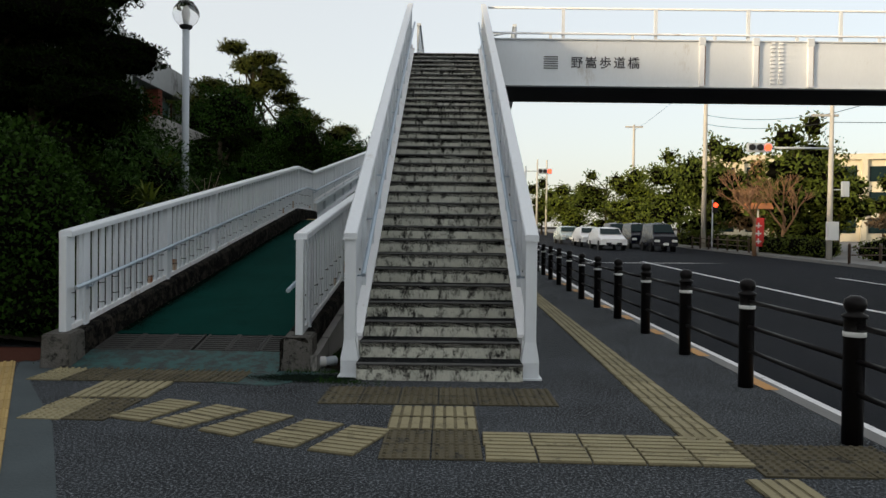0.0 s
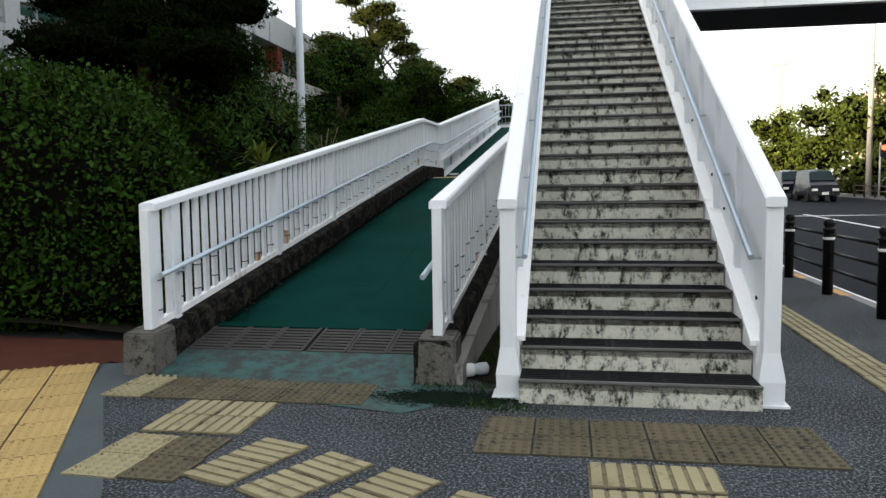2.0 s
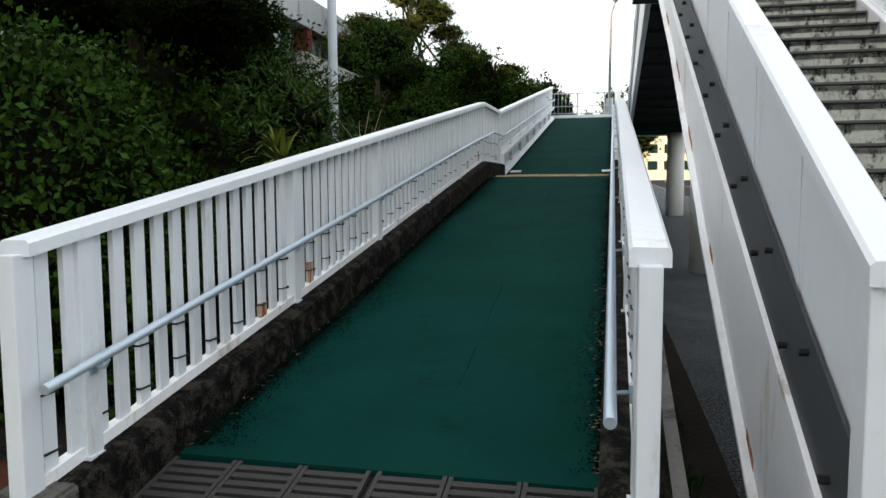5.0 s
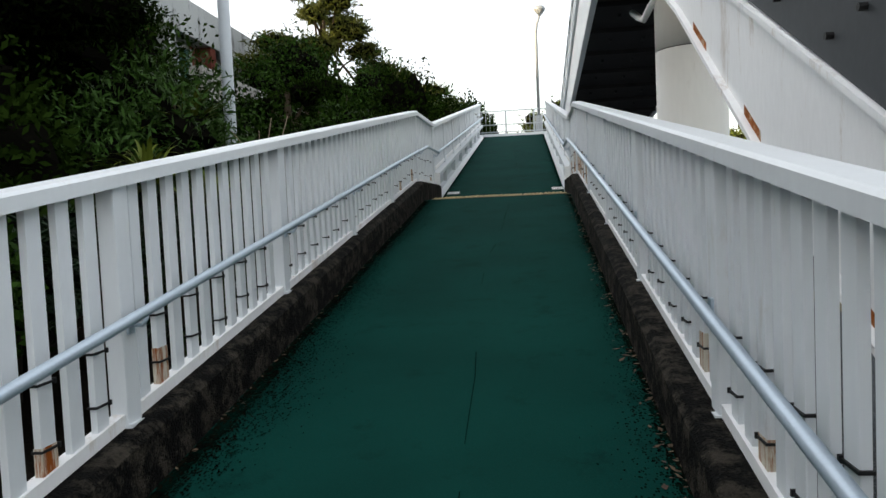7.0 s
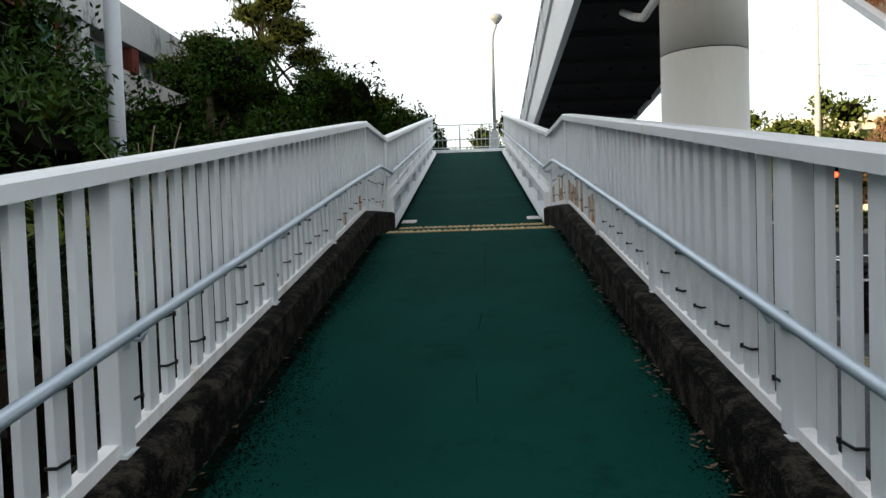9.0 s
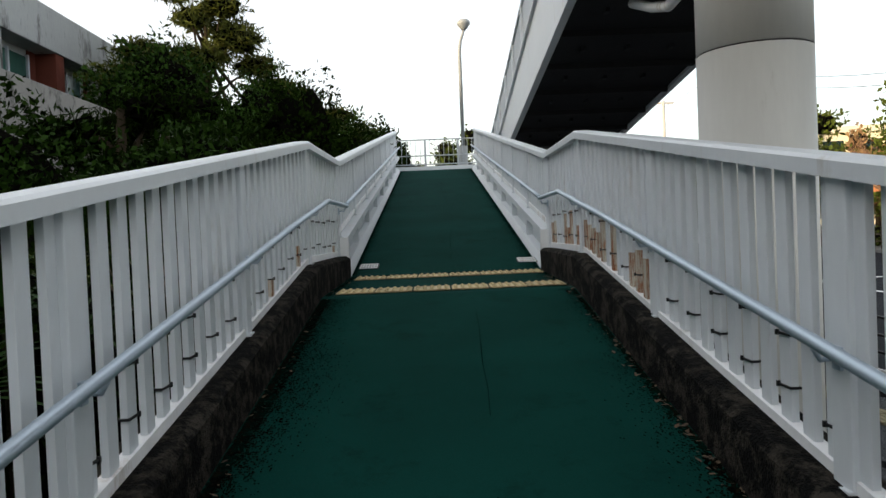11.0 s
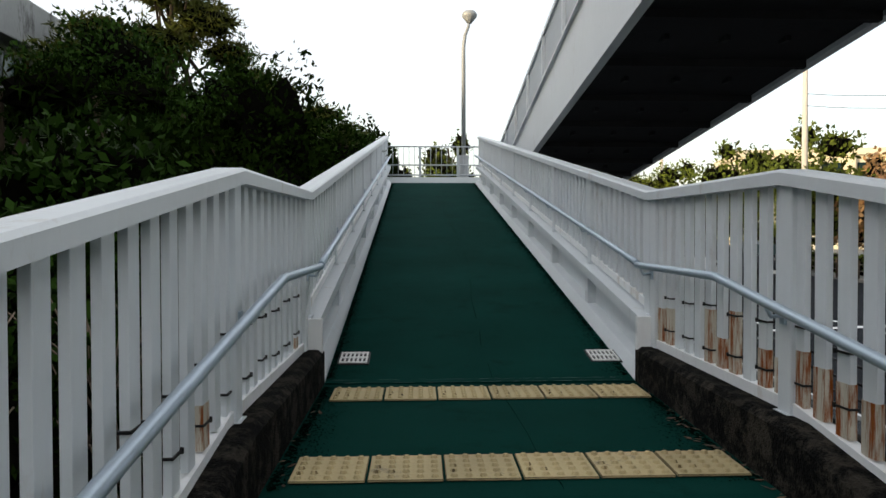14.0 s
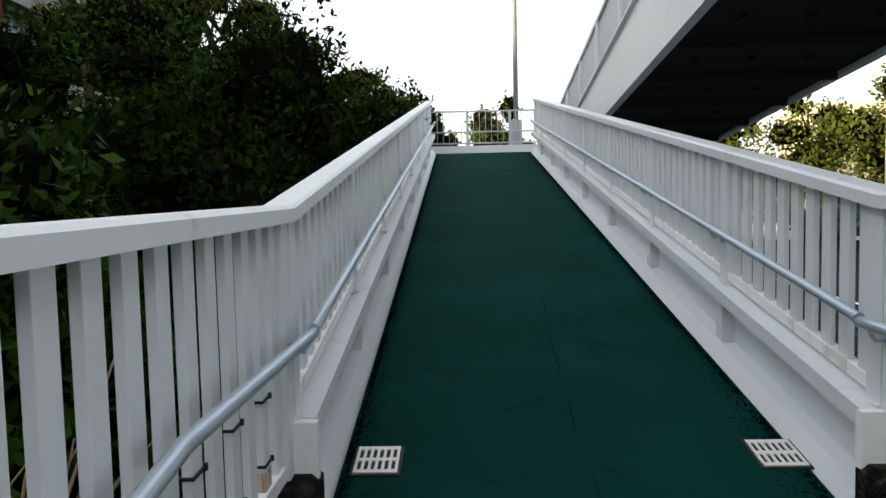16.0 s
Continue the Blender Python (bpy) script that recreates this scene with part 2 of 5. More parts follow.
def tube(bm, pts, r, n=8, r1=None):
    pts = [Vector(p) for p in pts]
    rings = []
    for i, p in enumerate(pts):
        d = (pts[min(i + 1, len(pts) - 1)] - pts[max(i - 1, 0)]).normalized()
        a = d.cross(Vector((0, 0, 1)) if abs(d.z) < 0.9 else Vector((1, 0, 0))).normalized()
        b = d.cross(a)
        rr = r if r1 is None else r + (r1 - r) * i / (len(pts) - 1)
        rings.append([bm.verts.new(p + (a * math.cos(2 * math.pi * j / n) + b * math.sin(2 * math.pi * j / n)) * rr) for j in range(n)])
    for a, b in zip(rings, rings[1:]):
        for j in range(n):
            bm.faces.new((a[j], a[(j + 1) % n], b[(j + 1) % n], b[j])).smooth = True
    bm.faces.new(rings[0][::-1])
    bm.faces.new(rings[-1])
    return bm


def lathe(bm, profile, n=16, x=0, y=0):
    """Turn (r, z) pairs round the upright axis."""
    rings = [[bm.verts.new((x + r * math.cos(2 * math.pi * j / n), y + r * math.sin(2 * math.pi * j / n), z)) for j in range(n)] for r, z in profile]
    for a, b in zip(rings, rings[1:]):
        for j in range(n):
            bm.faces.new((a[j], a[(j + 1) % n], b[(j + 1) % n], b[j])).smooth = True
    bm.faces.new(rings[0][::-1])
    bm.faces.new(rings[-1])
    return bm


def B():
    return bmesh.new()


def sheet(bm, corners, z=0.0):
    bm.faces.new([bm.verts.new((x, y, z)) for x, y in corners])
    return bm


# ---- plan: the ramp runs along s, its own way leaning a little to +x ----
K = 0.0195
S0 = 6.94
X0 = -2.445


def P(u, s, z=0.0):
    return (X0 + u + K * s + (0.045 if u > 0 else 0.02) * max(0.0, 1 - max(s, 0) / 10) + float(np.interp(s, (0, 11.35, 24), (0.005, 0.037, -0.02))), S0 + s, z)


KNEE1, KNEE2, TOP = 9.5, 11.35, 23.95
FK = 9.5       # from here to KNEE2 the floor is nearly level


def rail_z(s):
    """The line that railings and kerbs follow."""
    return 0.09 + (1.585 - 0.09) * s / KNEE1 if s < KNEE1 else 1.585 if s < KNEE2 else floor_z(s)


def floor_z(s):
    if s < FK:
        return 0.09 + (1.545 - 0.09) * s / FK
    if s < KNEE2:
        return 1.545 + 0.04 * (s - FK) / (KNEE2 - FK)
    return 1.585 + (3.68 - 1.585) * (s - KNEE2) / (TOP - KNEE2)


def rise(y):
    """Height of the street: level near the stairs, rising gently further on."""
    return 0.0 if y < 15 else 0.016 * (y - 15)


# ---- ground ----
def ground_strip(name, xs, ys, material, dz, label, category):
    """A sheet from xs[0] to xs[1] that follows the street."""
    bm = B()
    rows = [[bm.verts.new((x + K * (y - 7), y, rise(y) + dz)) for x in xs] for y in ys]
    for a, b in zip(rows, rows[1:]):
        for i in range(len(xs) - 1):
            bm.faces.new((a[i], a[i + 1], b[i + 1], b[i]))
    return tagged(part(name, bm, material), label, category, kind="structure")


YS = [-40, -10, 0, 5, 10, 15, 20, 30, 45, 70, 110, 200, 420]
KX = 2.78      # kerb
ground_strip("ground", (-400, -60, -20, 0, 20, 60, 400), YS, SOIL, -0.35, "bare earth ground reaching the horizon", "ground")
ground_strip("pavement", (-30, -2, 0, KX), YS[:-1], PAVE, 0.0, "dark speckled pavement beside the road", "pavement")
ground_strip("road", (KX + 0.15, 6, 10, 16.4), YS[:-1], ASPH, -0.13, "dark grey asphalt road with white lines", "road")
bm = B()
prism(bm, [(-0.0, -0.3), (0.15, -0.3), (0.15, -0.02), (0.13, 0.004), (0.0, 0.004)], [(KX + K * (y - 7), y, rise(y)) for y in YS[:-1]])
tagged(part("kerb", bm, KERB), "grey concrete kerb along the road", "kerb", kind="structure")


def loft(bm, sections):
    """Skin closed rings of points."""
    rings = [[bm.verts.new(p) for p in sec] for sec in sections]
    k = len(rings[0])
    for a, b in zip(rings, rings[1:]):
        for i in range(k):
            bm.faces.new((a[i], a[(i + 1) % k], b[(i + 1) % k], b[i]))
    bm.faces.new(rings[0])
    bm.faces.new(rings[-1][::-1])
    return bm

# ---- ramp ----
SS = [0, FK, KNEE2, TOP]
ramp = thing("ramp", "long green-coated footbridge ramp with stained concrete kerbs", "ramp", kind="structure")
bm = B()
prism(bm, [(-0.96, -0.5), (0.96, -0.5), (0.96, 0), (-0.96, 0)], [P(0, s, floor_z(s)) for s in [0.75] + SS[1:]])
part("ramp_floor", bm, GREEN, ramp, "dark green slip-resistant coating")
bm = B()
prism(bm, [(-0.96, -0.5), (0.96, -0.5), (0.96, 0), (-0.96, 0)], [P(0, -0.25, 0.006), P(0, 0.25, 0.115)])
part("ramp_foot", bm, GREENPALE, ramp, "worn pale green patch at the ramp's foot")
for side, nm in ((-1, "left"), (1, "right")):
    bm = B()
    prism(bm, [(side * 1.09 - 0.13, -2.2), (side * 1.09 + 0.13, -2.2), (side * 1.09 + 0.13, 0.19), (side * 1.09 + 0.10, 0.215), (side * 1.09 - 0.10, 0.215), (side * 1.09 - 0.13, 0.19)],
          [P(0, s, rail_z(max(s, 0))) for s in (-0.14, 0.0, KNEE1, KNEE2 + 0.02)])
    part("ramp_kerb", bm, CONC, ramp, "blackened concrete upstand")
for side in (-1, 1):
    bm = B()
    a, b = P(side * 1.09 - 0.134, 0)[0], P(side * 1.09 + 0.134, 0)[0]
    q = [bm.verts.new(v) for v in ((a - 0.01, S0 - 0.19, -0.1), (b + 0.01, S0 - 0.19, -0.1), (b + 0.01, S0 + 0.12, -0.1), (a - 0.01, S0 + 0.12, -0.1),
                                   (a, S0 - 0.16, 0.312), (b, S0 - 0.16, 0.312), (b, S0 + 0.12, 0.332), (a, S0 + 0.12, 0.332))]
    for f in ((3, 2, 1, 0), (4, 5, 6, 7), (0, 1, 5, 4), (1, 2, 6, 5), (2, 3, 7, 6), (3, 0, 4, 7)):
        bm.faces.new([q[k] for k in f])
    bmesh.ops.bevel(bm, geom=list(bm.edges), offset=0.015, segments=2, affect="EDGES")
    part("kerb_block", bm, mat("kerb_block_concrete", (0.11, 0.105, 0.095), 0.9, 0.35, 60, 4, 0.6, stain=(0.02, 0.02, 0.018), stain_amt=0.5, stain_scale=14, spec=0.1), ramp, "rough grey concrete block under the end post")
bm = B()
prism(bm, [(1.225, -2.2), (1.30, -2.2), (1.30, 0.06), (1.225, 0.06)], [P(0, s, rail_z(max(s, 0))) for s in (-0.14, 0.0, KNEE1, KNEE2 + 0.02)])
part("side_wall", bm, CONC_L, ramp, "pale concrete side wall")
bm = B()
prism(bm, [(-0.96, -0.5), (0.96, -0.5), (0.96, -0.03), (-0.96, -0.03)], [P(0, 0.251, 0.115), P(0, 0.749, floor_z(0.75))])
part("drain_channel", bm, DARKMETAL, ramp)
bm = B()
box(bm, -0.155, -0.135, 0, 0.49, -0.03, 0)
box(bm, 0.135, 0.155, 0, 0.49, -0.03, 0)
for q in range(8):
    box(bm, -0.135, 0.135, 0.004 + q * 0.0605, 0.040 + q * 0.0605, -0.025, -0.003)
grate = part("drain_grate", bm, mat("grate_iron", (0.022, 0.021, 0.019), 0.8, 0.25, 60, 4, 0.3, obj=0.2), ramp)
for q in range(6):
    o = grate if q == 0 else twin("drain_grate", grate, ramp)
    o.matrix_basis = pose(*P((q - 2.5) * 0.316, 0.253, 0.12), math.degrees(math.atan2(floor_z(0.75) - 0.115, 0.5)))
bm = B()
prism(bm, [(-0.95, 0.0), (0.95, 0.0), (0.95, 0.012), (-0.95, 0.012)], [P(0, KNEE2 - 0.02, 1.584), P(0, KNEE2 + 0.02, 1.588)])
part("floor_joint", bm, GREEN, ramp)
rg = random.Random(4)
bm = B()
zz = [P(0.12 + 0.05 * math.sin(s * 0.9) + rg.uniform(-0.012, 0.012), s, floor_z(s) + 0.003) for s in [1.2 + 0.35 * i for i in range(64)]]
for a, b in zip(zz, zz[1:]):
    if rg.random() < 0.6:
        w = rg.uniform(0.001, 0.0025)
        bm.faces.new([bm.verts.new(v) for v in ((a[0] - w, a[1], a[2]), (a[0] + w, a[1], a[2]), (b[0] + w, b[1], b[2]), (b[0] - w, b[1], b[2]))])
part("floor_crack", bm, mat("crack_dirt", (0.001, 0.004, 0.003), 0.95, 0.1, spec=0.0), ramp, "thin dark crack along the coating")


def edge_flecks(side, s0, s1, wide, n, material, label, seed):
    """Flecks of dirt, moss and painted edge shade, thick at the kerb and thinning out over the floor."""
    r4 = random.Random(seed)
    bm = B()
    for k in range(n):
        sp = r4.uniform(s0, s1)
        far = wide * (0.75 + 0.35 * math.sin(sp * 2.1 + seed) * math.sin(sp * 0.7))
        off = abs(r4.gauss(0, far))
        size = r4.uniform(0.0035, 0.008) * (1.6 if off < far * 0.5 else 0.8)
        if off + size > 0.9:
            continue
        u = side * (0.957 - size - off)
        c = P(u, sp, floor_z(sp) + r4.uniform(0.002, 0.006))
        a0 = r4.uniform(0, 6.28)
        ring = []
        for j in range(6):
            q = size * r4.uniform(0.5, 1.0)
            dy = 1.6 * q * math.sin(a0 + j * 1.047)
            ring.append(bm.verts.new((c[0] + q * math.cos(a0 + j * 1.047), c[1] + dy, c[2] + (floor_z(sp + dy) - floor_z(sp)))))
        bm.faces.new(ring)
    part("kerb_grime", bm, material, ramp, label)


# Besides moss, the flecks paint the floor's shade deepening towards both kerbs.
edge_flecks(-1, 0.85, FK - 0.06, 0.15, 14000, MOSS_SHADE, "dark flecks for moss and shade along the kerb", 1)
edge_flecks(-1, 0.85, FK - 0.06, 0.06, 7000, GRIT_SHADE, "black flecks for grit and shade along the kerb", 2)
edge_flecks(1, 0.85, FK - 0.06, 0.09, 7000, MOSS_SHADE, "dark flecks for moss and shade along the kerb", 3)
edge_flecks(1, 0.85, FK - 0.06, 0.04, 4000, GRIT_SHADE, "black flecks for grit and shade along the kerb", 4)
edge_flecks(-1, FK + 0.1, KNEE2 - 0.08, 0.08, 1200, MOSS_SHADE, "dark flecks for moss and shade on the landing", 5)
edge_flecks(1, FK + 0.1, KNEE2 - 0.08, 0.10, 1400, MOSS_SHADE, "dark flecks for moss and shade on the landing", 6)
edge_flecks(-1, KNEE2 + 0.1, TOP - 0.1, 0.05, 6000, MOSS_SHADE, "dark flecks beside the girder", 7)
edge_flecks(1, KNEE2 + 0.1, TOP - 0.1, 0.07, 7000, MOSS_SHADE, "dark flecks beside the girder", 8)
rg = random.Random(21)
for s, n in ((KNEE2 - 0.025, 70), (KNEE2 + 0.035, 50)):
    bm = B()
    for k in range(n):
        u, w = rg.uniform(-0.93, 0.93), rg.uniform(0.015, 0.07)
        a, b = P(u, s + rg.uniform(-0.004, 0.004), floor_z(s) + 0.0135), P(u + w, s, floor_z(s) + 0.0135)
        h = rg.uniform(0.002, 0.005)
        bm.faces.new([bm.verts.new(v) for v in ((a[0], a[1], a[2]), (b[0], b[1], b[2]), (b[0], b[1] + h, b[2]), (a[0], a[1] + h, a[2]))])
    part("joint_scuff", bm, mat("scuffed_edge", (0.10, 0.15, 0.14), 0.8, 0.3), ramp, "pale scuffed edge of the floor joint")
bm = B()
prism(bm, [(-1.25, -0.6), (1.25, -0.6), (1.25, -0.12), (-1.25, -0.12)], [P(0, s, floor_z(s)) for s in (KNEE2 + 0.03, TOP)])
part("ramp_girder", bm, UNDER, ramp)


def hrise(s):
    """Height of the hand rail over the floor."""
    return float(np.interp(s, (0, 8.5, KNEE1 + 0.2, KNEE2 + 0.3, TOP), (0.635, 0.635, 0.72, 0.73, 0.64)))


def railing(name, side, s0, s1, upper, label):
    """Slatted steel railing on one side of the ramp from s0 to s1."""
    t = thing(name, label, "railing", "ramp railings")
    cuts = [s for s in (KNEE1 + 0.15, KNEE2) if s0 < s < s1]
    line = [s0] + cuts + [s1]
    u = side * 1.085

    def top(s):
        return rail_z(s) + float(np.interp(s, (0, 7, KNEE1 + 0.15, KNEE2, TOP), (1.17, 1.165, 1.165, 1.18, 1.08)))

    def low(s):
        return rail_z(s) + (0.25 if not upper else 0.46)

    bm = B()
    prism(bm, rect(0.125, 0.06, 0, 0, 0.012), [P(u, s, top(s)) for s in line])
    part("cap_rail", bm, WHITE, t)
    bm = B()
    prism(bm, rect(0.05, 0.05, 0, 0.02), [P(u, s, low(s)) for s in line])
    part("bottom_rail", bm, WHITE_OLD, t)
    if not upper:
        posts = [0.0, 0.33] + [2.35 + 1.8 * i for i in range(4)] + [KNEE1 + 0.15, KNEE2 - 0.05]
    else:
        posts = [KNEE2 + 0.06] + [KNEE2 + 1.62 * i for i in range(1, 8)] + [TOP - 0.04]
    foot = 0.21 if not upper else 0.40
    for s in posts:
        bm = B()
        h = top(s) - 0.05 - rail_z(s) - foot
        box(bm, -0.035, 0.035, -0.05, 0.05, 0, h, 0.006)
        box(bm, -0.05, 0.05, -0.055, 0.055, -0.005, 0.008)
        o = part("post", bm, WHITE, t)
        o.matrix_basis = pose(*P(u, s, rail_z(s) + foot))
    # slats
    first, cm, rm, n = None, None, None, 0
    s = posts[0] + 0.11
    rg = random.Random(int(s0 * 10) + side)
    while s < s1 - 0.06:
        if min(abs(s - q) for q in posts) > 0.055:
            h = top(s) - 0.05 - low(s)
            if first is None:
                bm = B()
                box(bm, -0.013, 0.013, -0.037, 0.037, 0, 1.0, 0.003)
                first = part("slat", bm, WHITE, t)
                k = first
            else:
                k = new("slat", first.data)
                k.parent = t
            k.matrix_basis = Matrix.LocRotScale(P(u, s, low(s)), None, (1, 1, h))
            n += 1
            if n % 2 and not upper:
                for zc in (0.10, 0.30):
                    if cm is None:
                        bm = B()
                        box(bm, -0.019, 0.019, -0.045, 0.045, -0.004, 0.004)
                        box(bm, -0.022, 0.022, 0.037, 0.048, -0.009, 0.009)
                        c = part("clip", bm, DARKMETAL, k)
                        cm = c.data
                    else:
                        c = new("clip", cm)
                        c.parent = k
                    c.matrix_basis = Matrix.LocRotScale((0, 0, (zc + rg.uniform(-0.02, 0.02)) / h), None, (1, 1, 1 / h))
            if not upper and rg.random() < (0.65 if side > 0 and s > 7.6 else 0.03):
                if rm is None:
                    bm = B()
                    box(bm, -0.0145, 0.0145, -0.0385, 0.0385, 0, 1)
                    c = part("rust_streak", bm, RUSTV, k, "rust-streaked repair sleeve")
                    rm = c.data
                else:
                    c = new("rust_streak", rm)
                    c.parent = k
                c.matrix_basis = Matrix.LocRotScale((0, 0, 0.0), None, (1, 1, rg.uniform(0.16, 0.34) * (1.0 if side > 0 and s > 7.6 else 0.5) / h))
        s += 0.148
    # hand rail on brackets
    def hz(s):
        if upper:
            return rail_z(s) + hrise(s)
        return float(np.interp(s, (0, 8.5, 10.15, KNEE2), (rail_z(0) + 0.635, rail_z(8.5) + 0.635, 2.305, 2.305)))

    ui = u - side * 0.11
    bm = B()
    if not upper:
        tube(bm, [P(ui, s, hz(s)) for s in (s0 - 0.02, 4.0, 8.5, 10.15, 10.3, KNEE2 - 0.1, KNEE2 + 0.02)], 0.021, 10)
    else:
        tube(bm, [P(ui, s, rail_z(s) + hrise(s)) for s in [KNEE2 + 0.02, KNEE2 + 0.3, (KNEE2 + TOP) / 2, TOP]], 0.021, 10)
    hr = part("handrail", bm, GALV, t, "blue-grey galvanised tube handrail")
    for s in posts[1:]:
        bm = B()
        z = hz(s)
        tube(bm, [P(u - side * 0.03, s, z - 0.05), P(ui + side * 0.02, s, z - 0.055), P(ui, s, z - 0.02)], 0.009, 6)
        box(bm, *sorted((P(u - side * 0.035, s)[0], P(u - side * 0.045, s)[0])), S0 + s - 0.02, S0 + s + 0.02, z - 0.085, z - 0.02)
        part("bracket", bm, GALV, hr)
    return t


railing("ramp_railing", -1, 0.0, KNEE2, False, "white painted slatted steel railing beside the garden, rusty at its feet")
railing("ramp_railing", 1, 0.0, KNEE2, False, "white painted slatted steel railing beside the stairs, rust-stained slats")
railing("ramp_railing", -1, KNEE2, TOP, True, "white painted slatted steel railing on the upper ramp's girder")
railing("ramp_railing", 1, KNEE2, TOP, True, "white painted slatted steel railing on the upper ramp's girder")
# edge girders of the upper ramp
for side in (-1, 1):
    g = thing("edge_girder", "white painted steel channel edge with upright stiffeners", "girder", "ramp edge girders")
    bm = B()
    o = [(0.955, -0.05), (1.02, 0.07), (1.10, 0.075), (1.10, 0.33), (0.98, 0.33), (0.98, 0.345), (0.98, 0.40), (1.20, 0.40), (1.20, -0.6), (1.12, -0.6), (1.10, -0.05)]
    prism(bm, [(side * a, b) for a, b in o], [P(0, s, floor_z(s)) for s in (KNEE2 + 0.02, TOP)])
    part("channel", bm, WHITE, g)
    s = KNEE2 + 1.62
    while s < TOP - 0.3:
        bm = B()
        z = floor_z(s)
        box(bm, *sorted((P(side * 1.03, s)[0], P(side * 1.097, s)[0])), S0 + s - 0.05, S0 + s + 0.05, z + 0.06, z + 0.335)
        part("stiffener", bm, WHITE, g)
        s += 1.62
    bm = B()
    box(bm, *sorted((P(side * 0.965, KNEE2)[0], P(side * 1.21, KNEE2)[0])), S0 + KNEE2 - 0.03, S0 + KNEE2 + 0.015, 1.585 + 0.0, 1.585 + 0.405, 0.004)
    part("end_plate", bm, WHITE_OLD, g)
# landing at the top with its end wall and fence
land = thing("upper_landing", "steel landing where the ramp turns back, with green deck", "landing", kind="structure")
zt = floor_z(TOP)
bm = B()
box(bm, -3.3, 1.75, S0 + TOP, S0 + TOP + 2.2, zt - 0.5, zt)
part("landing_deck", bm, GREEN, land)
bm = B()
box(bm, -3.3, 1.75, S0 + TOP + 2.2, S0 + TOP + 2.3, zt - 0.55, zt + 0.30)
part("landing_upstand", bm, WHITE, land)
for x in (-2.6, 1.2):
    bm = B()
    lathe(bm, [(0.3, -0.4), (0.3, zt - 0.5)], 20, x, S0 + TOP + 1.1)
    part("pier", bm, COLUMN, land)
fence = thing("landing_fence", "white tube fence with upright bars on the landing", "fence")
yf = S0 + TOP + 2.25
for z in (zt + 0.36, zt + 0.62, zt + 1.1):
    bm = B()
    tube(bm, [(-3.3, yf, z), (1.75, yf, z)], 0.02, 6)
    part("rail", bm, PANELG, fence)
for i in range(6):
    bm = B()
    x = -3.25 + i * 0.99
    box(bm, x - 0.03, x + 0.03, yf - 0.03, yf + 0.03, zt + 0.3, zt + 1.1)
    part("fence_post", bm, PANELG, fence)
    if i < 5:
        for j in range(1, 7):
            bm = B()
            tube(bm, [(x + j * 0.141, yf, zt + 0.36), (x + j * 0.141, yf, zt + 1.1)], 0.008, 5)
            part("bar", bm, PANELG, fence)

# ---- stairs ----
R, T, N1, N2 = 0.151, 0.289, 17, 17
SY = 6.42
stairs = thing("stairs", "concrete footbridge stairs with mould-stained risers and dark treads", "stairs", kind="structure")


def step_y(i):
    """Face of riser i (from 0)."""
    return SY + i * T


bm = B()
box(bm, -0.72, 0.72, 0, 0.03, 0, R - 0.02)
riser0 = part("riser", bm, STEP, stairs, "pale riser with black mould")
bm = B()
box(bm, -0.72, 0.72, 0.0, T + 0.03, -0.06, 0, 0.004)
tread0 = part("tread", bm, TREAD, stairs)
bm = B()
box(bm, -0.72, 0.72, -0.018, 0.010, -0.014, 0.004, 0.004)
nose0 = part("nosing", bm, NOSE, stairs)
bm = B()
box(bm, -0.138, 0.138, 0.03, T - 0.02, 0, 0.006, 0.002)
for q in range(4):
    box(bm, -0.11, 0.11, 0.065 + q * 0.045, 0.085 + q * 0.045, 0.005, 0.010)
tile0 = part("tread_tile", bm, mat("ribbed_tread_tile", (0.011, 0.012, 0.013), 0.7, 0.2, 90, 5, 0.3, obj=0.3, spec=0.06), stairs)
for i in range(N1 + N2):
    o = riser0 if i == 0 else twin("riser", riser0, stairs)
    o.matrix_basis = pose(0, step_y(i), i * R)
    o = nose0 if i == 0 else twin("nosing", nose0, stairs)
    o.matrix_basis = pose(0, step_y(i), (i + 1) * R)
    for q in range(5):
        o = tile0 if i + q == 0 else twin("tread_tile", tile0, stairs)
        o.matrix_basis = pose((q - 2) * 0.287, step_y(i), (i + 1) * R - 0.002)
    o = tread0 if i == 0 else twin("tread", tread0, stairs)
    o.matrix_basis = pose(0, step_y(i), (i + 1) * R - 0.002)
slope = R / T
YT = step_y(N1 + N2 - 1) + T
ZT = (N1 + N2) * R
line = [(0, SY - 0.1, 0.0), (0, SY + N1 * T - 0.1, N1 * R), (0, YT, ZT)]
